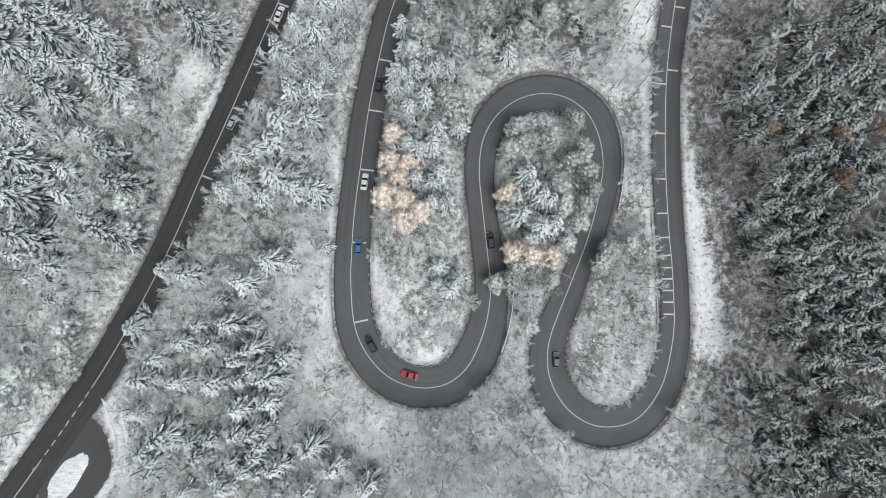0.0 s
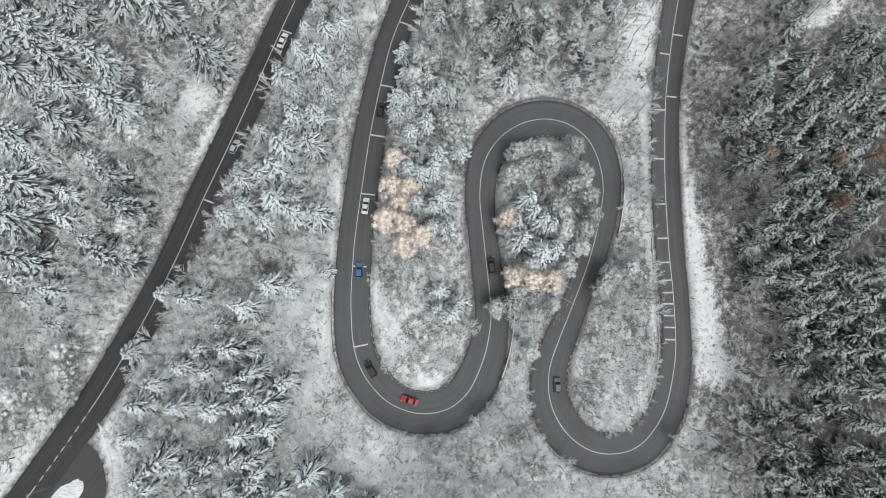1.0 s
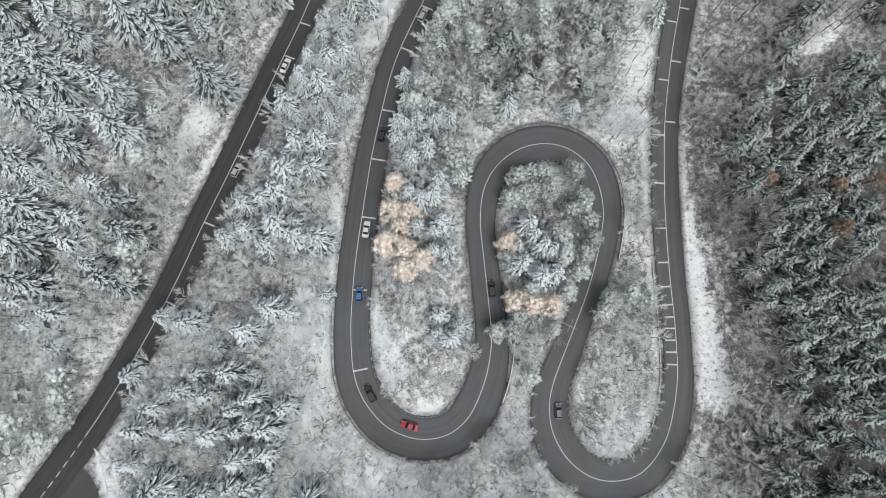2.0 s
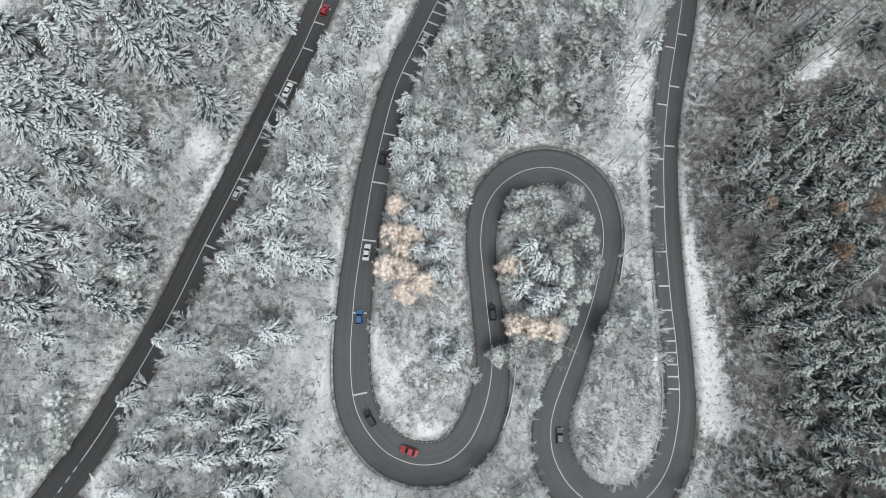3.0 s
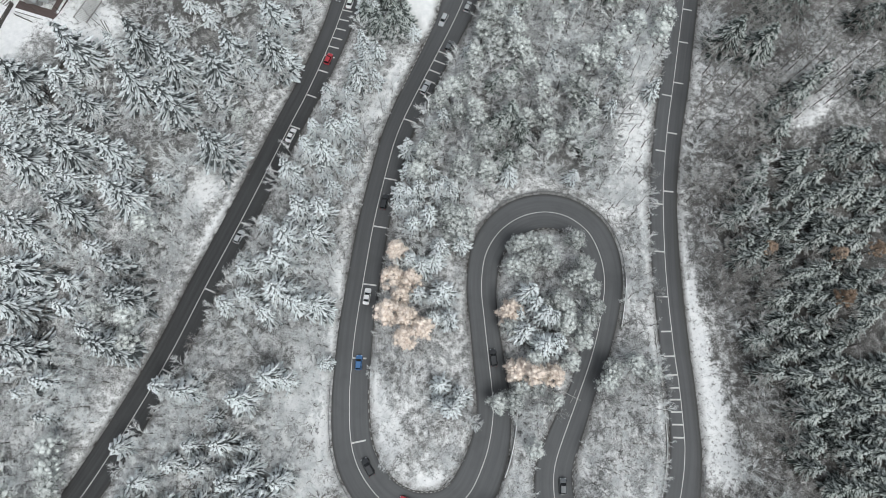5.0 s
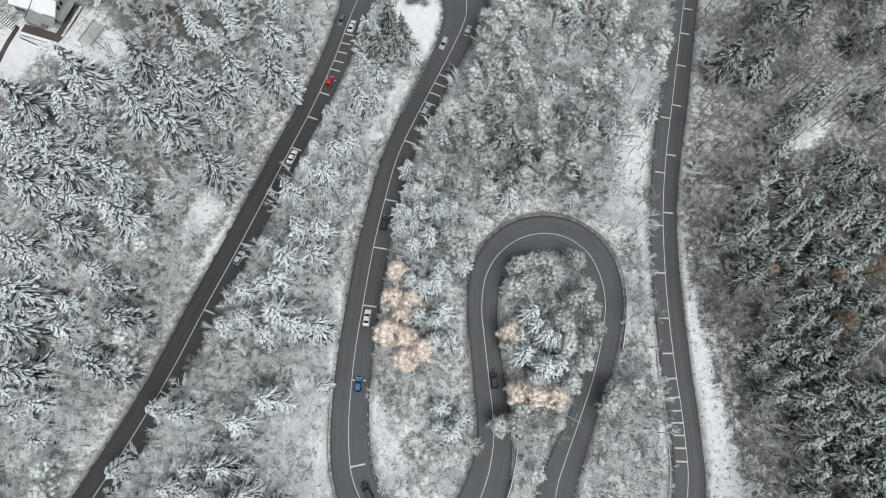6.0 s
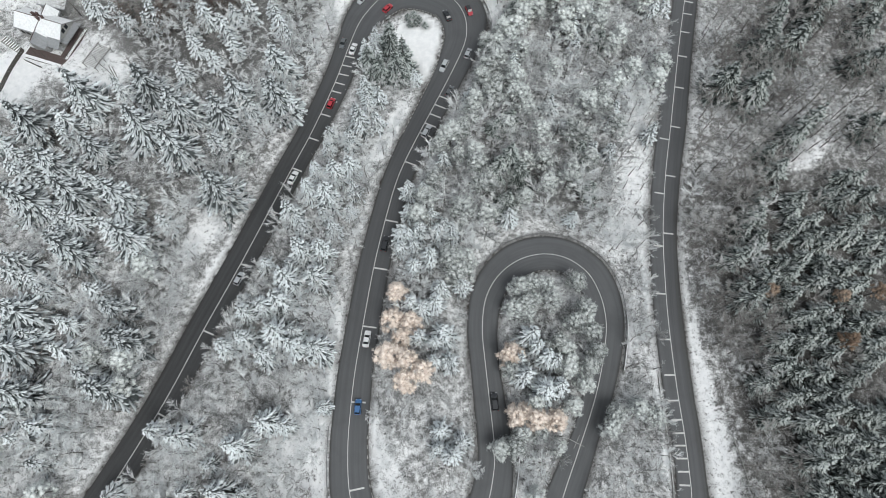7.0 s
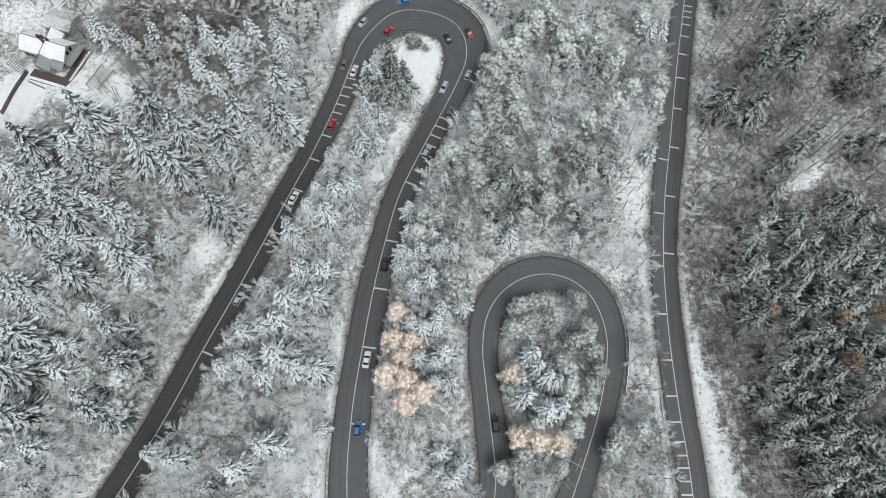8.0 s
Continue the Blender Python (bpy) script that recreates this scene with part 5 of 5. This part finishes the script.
stand(EDGE_EAST, 3.4, 2, [(0.70, "brown", 7, 11.5), (0.14, "bare", 5, 9), (0.16, "slim", 7, 10)], 6000, 2.2, 0.75, 0.7)
stand(SOUTH, 3.7, 15, [(0.70, "bare", 5.5, 9), (0.04, "brown", 6, 9), (0.26, "bush", 2, 3.6)], 6000, 1.6, 0.7, 0.8)
stand(EDGE_WEST, 3.5, 5, [(0.80, "bare", 7, 10.5), (0.05, "brown", 6, 9), (0.08, "pine", 7, 10), (0.07, "bush", 2, 3.4)], 9000, 3.0, 0.6, 0.75)
stand(FOREST_WEST, 4.8, 4, [(0.26, "spruce", 10, 15), (0.50, "bare", 6, 10), (0.24, "brown", 6, 9)], 7000, 7, 0.75, 0.7)
stand(GLADE, 3.6, 18, [(1.0, "slim", 8, 11)], 1500, 4, 0.6)
stand(FOREST_NORTHEAST, 4.4, 3, [(0.12, "dark", 11, 15), (0.74, "brown", 8, 12), (0.14, "slim", 8, 11)], 6000, 4, 0.75, 0.7)
stand(BROWN_EDGE, 2.8, 17, [(0.8, "hedge", 4, 7), (0.2, "brown", 6, 9)], 3000, 4, 0.6)
stand(GARDEN_EDGE, 5.4, 6, [(0.14, "spruce", 8, 13), (0.30, "bare", 6, 10), (0.56, "brown", 7, 11)], 3000, 4, 0.75, 0.8)


def paint_shade_and_litter():
    """Paints shade and needle litter on the ground under the conifers, with little snow left."""
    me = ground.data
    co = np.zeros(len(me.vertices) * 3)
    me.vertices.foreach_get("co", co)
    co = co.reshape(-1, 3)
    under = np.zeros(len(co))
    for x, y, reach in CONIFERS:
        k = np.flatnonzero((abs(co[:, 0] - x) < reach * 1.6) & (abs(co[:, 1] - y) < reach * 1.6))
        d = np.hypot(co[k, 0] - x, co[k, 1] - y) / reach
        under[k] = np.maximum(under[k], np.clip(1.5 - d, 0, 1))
    me.attributes.new("shade_and_litter", "FLOAT", "POINT").data.foreach_set("value", under)


paint_shade_and_litter()
join_woods()


# ---- undergrowth: frosted grass, brambles and fallen twigs ----
def make_undergrowth(count, seed):
    r = random.Random(seed)
    rn = np.random.RandomState(seed)
    x, y = rn.uniform(-165, 150, count), rn.uniform(-62, 178, count)
    gap, snow = road_gap(x, y), snow_depth(x, y)
    ok = (gap > 0.5) & (rn.uniform(0, 1, count) > (snow - 0.58) * 6)
    x, y, gap = x[ok], y[ok], gap[ok]
    z = ground_z(x, y, gap)
    s = Shape()
    for a, b, c in zip(x.tolist(), y.tolist(), z.tolist()):
        size = r.uniform(0.35, 1.1)
        for k in range(5):
            t = r.uniform(0, 6.28)
            p = Vector((a + r.uniform(-0.3, 0.3), b + r.uniform(-0.3, 0.3), c - 0.05))
            spike(s, p, p + Vector((math.cos(t), math.sin(t), r.uniform(0.2, 0.9))) * size * 1.4, 0.027, r, r.uniform(-0.1, 0.4), r.uniform(0.4, 1.0))
    tagged(new("undergrowth", s.mesh("undergrowth", MAT_TWIG, "frost")), "low frosted grass, brambles and fallen twigs on the forest floor", "undergrowth", kind="stuff")


make_undergrowth(26000, 5)


# ---- small things beside the road ----
def make_log():
    s = Shape()
    pts = [(72.7, 11.0), (73.6, 7.2), (74.4, 4.0), (75.4, 0.0), (76.4, -5.5)]
    zs = ground_z([p[0] for p in pts], [p[1] for p in pts])
    tube(s, [(x, y, float(z) + 0.18) for (x, y), z in zip(pts, zs)], [0.20, 0.18, 0.15, 0.11, 0.05], 8)
    tagged(new("fallen_trunk", s.mesh("fallen_trunk", MAT_KERB)), "pale fallen tree trunk lying along the snowy bank", "log")


make_log()


def make_pole(x, y, high, reach, turn, label):
    """A slim post with a long arm over the road and a short stay across it."""
    pole = tagged(new("roadside_pole"), label, "pole")
    pole.matrix_basis = pose(x, y, float(ground_z([x], [y])[0]), 0, 0, turn)
    s = Shape()
    tube(s, [(0, 0, -0.3), (0, 0, high)], [0.15, 0.09], 8)
    part("shaft", s, MAT_STONE, pole)
    s = Shape()
    tube(s, [(-0.4, 0, high - 0.15), (reach, 0, high)], [0.10, 0.07], 8)
    part("arm", s, MAT_KERB, pole, "pale frosted arm")
    s = Shape()
    tube(s, [(reach * 0.62, -1.6, high - 0.1), (reach * 0.62, 1.9, high - 0.1)], [0.06, 0.06], 8)
    part("crossarm", s, MAT_KERB, pole, "pale frosted crossarm")


make_pole(29.0, 10.3, 6.0, 5.4, -27, "slim roadside pole with a long frosted arm over the road")


def make_street_lamp(x, y, high, turn):
    lamp = tagged(new("street_lamp"), "slim grey street lamp at the layby", "street lamp")
    lamp.matrix_basis = pose(x, y, 0, 0, 0, turn)
    s = Shape()
    tube(s, [(0, 0, -0.1), (0, 0, high * 0.9), (0.25, 0, high * 0.98), (1.3, 0, high)], [0.11, 0.07, 0.05, 0.04], 8)
    part("pole", s, MAT_STEEL, lamp)
    s = Shape()
    box(s, 1.15, 1.95, -0.16, 0.16, high - 0.05, high + 0.10, 0.8)
    part("lamp_head", s, MAT_KERB, lamp, "pale flat lamp head")


make_street_lamp(-98.6, -37.0, 8.0, 200)


# ---- house with its terrace, fence and garden wall ----
def gable(s, cx, cy, long, wide, eaves, ridge, turn, thick=0.16):
    """Two roof slopes over a ridge along the local x."""
    h, w = long / 2, wide / 2
    outer = [(-w, eaves), (0, ridge), (w, eaves)]
    inner = [(w, eaves - thick), (0, ridge - thick), (-w, eaves - thick)]
    m = pose(cx, cy, 0, 0, 0, turn)
    ring = outer + inner
    v = [m @ Vector((x, y, z)) for x in (-h, h) for y, z in ring]
    n = 6
    s.add(v, [(k, (k + 1) % n, n + (k + 1) % n, n + k)[::-1] for k in range(n)] + [tuple(range(n)), tuple(range(n, 2 * n))[::-1]])


def roof_slope(s, cx, cy, x0, x1, wide, eaves, ridge, turn, side, thick=0.13):
    """One slope of a gable roof, as a slab."""
    m = pose(cx, cy, 0, 0, 0, turn)
    ring = [(0, ridge), (side * wide / 2, eaves), (side * wide / 2, eaves - thick), (0, ridge - thick)]
    v = [m @ Vector((x, y, z)) for x in (x0, x1) for y, z in ring]
    f = [(k, (k + 1) % 4, 4 + (k + 1) % 4, 4 + k) for k in range(4)] + [(3, 2, 1, 0), (4, 5, 6, 7)]
    s.add(v, f if side < 0 else [q[::-1] for q in f])


def gable_walls(s, cx, cy, long, wide, eaves, ridge, turn):
    h, w = long / 2, wide / 2
    m = pose(cx, cy, 0, 0, 0, turn)
    ring = [(-w, -0.3), (w, -0.3), (w, eaves), (0, ridge), (-w, eaves)]
    v = [m @ Vector((x, y, z)) for x in (-h, h) for y, z in ring]
    s.add(v, [(k, (k + 1) % 5, 5 + (k + 1) % 5, 5 + k) for k in range(5)] + [tuple(range(5))[::-1], tuple(range(5, 10))])


def make_house():
    house = tagged(new("house"), "pale two-storey house with snow-covered crossing gables and a terrace", "house")
    hx, hy, turn = -128.6, 134.5, -18
    hz = float(ground_z([hx], [hy])[0])
    house.location = (hx, hy, hz)
    for long, wide, dx, dy, t, low in ((17.0, 8.4, 0, 0, turn, 0.0), (15.0, 5.8, 0.2, -1.6, turn + 102, 0.55)):
        s = Shape()
        gable_walls(s, dx, dy, long - (1.0 if not low else 3.4), wide - 1.0, 4.3 - low, 7.0 - low, t)
        part("wall", s, MAT_PLASTER, house)
        s = Shape()
        gable(s, dx, dy, long, wide, 4.2 - low, 7.25 - low, t)
        roof = part("roof", s, MAT_SHEET, house, "grey sheet roof")
        for side, x0, x1 in ((1, 0.15 - long / 2, long / 2 - 0.15), (-1, (-3.4 if low else 0.15 - long / 2), long / 2 - 0.15)):
            s = Shape()
            roof_slope(s, dx, dy, x0, x1, wide - 0.5, 4.47 - low, 7.39 - low, t, side)
            part("snow_cover", s, MAT_SNOW, roof, "even blanket of snow")
        s = Shape()
        box(s, -long / 2, long / 2, -0.10, 0.10, 0, 0.07, 0.9)
        part("ridge_cap", s, MAT_BRICK, roof, "dark ridge tiles showing through the snow").matrix_basis = pose(dx, dy, 7.37 - low, 0, 0, t)
        if low:
            s = Shape()
            box(s, -0.03, 0.03, -0.03, 2.95, 0, 0.06)
            rib = s.mesh("roof_rib", MAT_SHEET)
            fall = math.degrees(math.atan2(3.05, wide / 2))
            for k in range(8):
                part("roof_rib", rib, None, roof).matrix_basis = pose(dx, dy, 7.25 - low, 0, 0, t) @ pose(-7.3 + 0.5 * k, -0.1, -0.06, fall, 0, 180)
    s = Shape()
    gable(s, 4.6, -6.2, 4.6, 4.4, 3.2, 4.5, turn)
    part("porch_roof", s, MAT_SHEET, house, "bare grey sheet roof over the porch")
    m = pose(0, 0, 0, 0, 0, turn)
    for x, y, w, d, h in ((-1.6, 0.5, 0.8, 0.6, 8.2), (-0.5, 0.9, 0.7, 0.6, 8.0), (0.6, -0.5, 0.8, 0.6, 8.1), (1.6, 0.4, 0.6, 0.6, 7.9)):
        s = Shape()
        box(s, x - w / 2, x + w / 2, y - d / 2, y + d / 2, 5.2, h)
        chimney = part("chimney", s, MAT_BRICK, house, "dull red brick chimney")
        chimney.matrix_basis = m
        s = Shape()
        box(s, x - w / 2 - 0.08, x + w / 2 + 0.08, y - d / 2 - 0.08, y + d / 2 + 0.08, h, h + 0.12)
        part("chimney_cap", s, MAT_BRICK, chimney)
    for x, y, z, face in ((8.04, -1.9, 2.3, "x"), (8.04, 0.3, 2.3, "x"), (8.04, 2.3, 2.3, "x"), (8.04, -0.8, 5.0, "x"), (8.04, 0.9, 5.0, "x"), (-6.4, -3.74, 2.4, "y"), (-4.6, -3.74, 2.4, "y"), (5.0, -3.74, 2.4, "y"), (6.6, -3.74, 2.4, "y")):
        s, q = Shape(), Shape()
        if face == "x":
            box(s, x - 0.06, x + 0.04, y - 0.6, y + 0.6, z - 0.7, z + 0.7)
            box(q, x + 0.03, x + 0.06, y - 0.5, y + 0.5, z - 0.6, z + 0.6)
        else:
            box(s, x - 0.6, x + 0.6, y - 0.04, y + 0.06, z - 0.7, z + 0.7)
            box(q, x - 0.5, x + 0.5, y - 0.06, y - 0.03, z - 0.6, z + 0.6)
        window = part("window", s, MAT_WOOD, house, "dark framed window")
        window.matrix_basis = m
        part("pane", q, MAT_PANE, window)
    s = Shape()
    box(s, 8.2, 10.9, -7.2, 4.2, -0.3, 0.9)
    box(s, -3.0, 10.9, -11.0, -7.25, -0.3, 0.75)
    part("terrace", s, MAT_RUSTWOOD, house, "dark red-brown terrace edged with snow").matrix_basis = m
    s = Shape()
    box(s, 10.2, 11.0, -8.0, 4.4, 0.9, 1.0)
    box(s, -3.0, 10.2, -11.2, -10.2, 0.76, 0.86)
    part("terrace_snow", s, MAT_SNOW, house).matrix_basis = m
    for k in range(5):
        s = Shape()
        box(s, -0.06, 0.06, -0.06, 0.06, 0, 3.4)
        part("porch_post", s, MAT_WOOD, house).matrix_basis = m @ pose(10.6 if k < 3 else 1.6 + 3.4 * (k - 3), -7.0 + 5 * k if k < 3 else -9.9, 0.8)
    s = Shape()
    box(s, 8.0, 10.3, -4.0, 4.3, 3.2, 3.32)
    part("canopy", s, MAT_SHEET, house, "grey sheet canopy over the terrace").matrix_basis = m
    rib = Shape()
    box(rib, -0.04, 0.04, -1.2, 1.2, 0, 0.07)
    rib = rib.mesh("roof_rib", MAT_SHEET)
    for k in range(8):
        part("roof_rib", rib, None, house).matrix_basis = m @ pose(2.5 + 0.6 * k, -7.3, 3.86, 30.6, 0, 0)
    s = Shape()
    for k in range(13):
        box(s, 10.8, 10.9, -8.0 + k, -7.9 + k, 0.9, 1.8)
    box(s, 10.78, 10.92, -8.0, 4.2, 1.78, 1.88)
    part("railing", s, MAT_WOOD, house, "timber terrace railing").matrix_basis = m
    shed = tagged(new("outbuilding"), "small outbuilding with a snow-dusted sheet roof behind the house", "outbuilding")
    sx, sy = -127.8, 145.8
    shed.location = (sx, sy, float(ground_z([sx], [sy])[0]))
    s = Shape()
    gable_walls(s, 0, 0, 9, 7, 2.8, 4.0, -14)
    part("wall", s, MAT_PLASTER, shed)
    s = Shape()
    gable(s, 0, 0, 10, 8, 2.75, 4.3, -14)
    roof = part("roof", s, MAT_SHEET, shed)
    s = Shape()
    gable(s, 0, 0, 9.9, 7.4, 2.98, 4.40, -14, 0.06)
    part("snow_cover", s, MAT_DUSTED, roof, "thin snow over the sheet")
    rib = Shape()
    box(rib, -0.04, 0.04, -2.1, 2.1, 0, 0.06)
    rib = rib.mesh("roof_rib", MAT_DUSTED)
    for k in range(16):
        for side in (-1, 1):
            part("roof_rib", rib, None, roof).matrix_basis = pose(0, 0, 0, 0, 0, -14) @ pose(-4.6 + 0.61 * k, side * 1.9, 3.70, -side * 20.8, 0, 0)


make_house()


def make_fence(points, label, boards=0.28, high=1.3, mat=MAT_WOOD):
    fence = tagged(new("fence"), label, "fence", "garden fences")
    x0, y0 = points[0]
    z0 = float(ground_z([x0], [y0])[0])
    fence.location = (x0, y0, z0)
    post, board = Shape(), Shape()
    box(post, -0.07, 0.07, -0.07, 0.07, -0.3, high + 0.15)
    box(board, -boards * 0.47, boards * 0.47, -0.015, 0.015, 0.05, high, 0.96)
    pm, bm = post.mesh("post", mat), board.mesh("board", mat)
    for (xa, ya), (xb, yb) in zip(points, points[1:]):
        d, turn = math.hypot(xb - xa, yb - ya), math.degrees(math.atan2(yb - ya, xb - xa))
        for k in range(int(d / boards)):
            t = k * boards / d
            x, y = xa + (xb - xa) * t, ya + (yb - ya) * t
            z = float(ground_z([x], [y])[0]) - z0
            part("board", bm, mat, fence).matrix_basis = pose(x - x0, y - y0, z, 0, 0, turn)
            if k % 9 == 0:
                part("post", pm, mat, fence).matrix_basis = pose(x - x0 + 0.04, y - y0 - 0.04, z, 0, 0, turn)


make_fence([(-139.4, 111.2), (-136.1, 128.1)], "dark board fence along the snowy garden", 0.30, 1.6)
make_fence([(-116.5, 102.5), (-112.0, 110.5)], "weathered board fence beside the trees", 0.30, 1.4)
make_fence([(-111.4, 123.2), (-104.8, 117.4)], "low timber fence across the snowy clearing", 0.30, 0.9)
make_fence([(-134.5, 123.7), (-128.4, 120.9)], "low timber fence in front of the terrace", 0.30, 0.9)


def make_pergola(x, y, long, wide, high, turn):
    """Posts, two beams and a row of thin slats, overgrown with bare vines."""
    pergola = tagged(new("pergola"), "weathered timber pergola with thin slats beside the terrace", "pergola")
    pergola.matrix_basis = pose(x, y, float(ground_z([x], [y])[0]), 0, 0, turn)
    for px in (-long / 2, 0, long / 2):
        for py in (-wide / 2, wide / 2):
            s = Shape()
            box(s, px - 0.07, px + 0.07, py - 0.07, py + 0.07, -0.3, high)
            part("post", s, MAT_GREYWOOD, pergola)
    for py in (-wide / 2, wide / 2):
        s = Shape()
        box(s, -long / 2 - 0.4, long / 2 + 0.4, py - 0.08, py + 0.08, high + 0.004, high + 0.18)
        part("beam", s, MAT_GREYWOOD, pergola)
    s = Shape()
    box(s, -0.07, 0.07, -wide / 2 - 0.4, wide / 2 + 0.4, 0, 0.12)
    slat = s.mesh("slat", MAT_GREYWOOD)
    for k in range(int(long / 0.55) + 1):
        part("slat", slat, None, pergola).matrix_basis = pose(-long / 2 + 0.55 * k, 0, high + 0.184, 0, 0, 0)


make_pergola(-110.2, 123.6, 8.0, 4.6, 2.3, 66)


def make_garden_pole(x0, y0, x1, y1):
    s = Shape()
    z0, z1 = (float(ground_z([x], [y])[0]) for x, y in ((x0, y0), (x1, y1)))
    tube(s, [(x0, y0, z0 + 0.12), ((x0 + x1) / 2, (y0 + y1) / 2, (z0 + z1) / 2 + 0.16), (x1, y1, z1 + 0.10)], [0.13, 0.11, 0.08], 7)
    tagged(new("timber_pole", s.mesh("timber_pole", MAT_WOOD)), "long dark timber pole lying in the snowy garden", "pole")


make_garden_pole(-106.8, 121.0, -103.6, 116.2)
make_garden_pole(-105.6, 120.6, -102.4, 115.4)


def make_garden_stairs():
    stairs = tagged(new("garden_stairs"), "short flight of snowy concrete garden steps with dark risers", "stairs")
    stairs.location = (-142.6, 131.2, float(ground_z([-142.6], [131.2])[0]))
    for k in range(9):
        s, w = Shape(), Shape()
        box(s, -0.28, 0.28, -1.1, 1.1, -0.5, 1.5 - 0.16 * k)
        step = part("step", s, MAT_STONE, stairs)
        step.matrix_basis = pose(0.66 * k, -0.44 * k, 0, 0, 0, -34)
        box(w, -0.25, 0.1, -1.05, 1.05, 1.5 - 0.16 * k, 1.56 - 0.16 * k)
        part("snow_cover", w, MAT_SNOW, step)


make_garden_stairs()
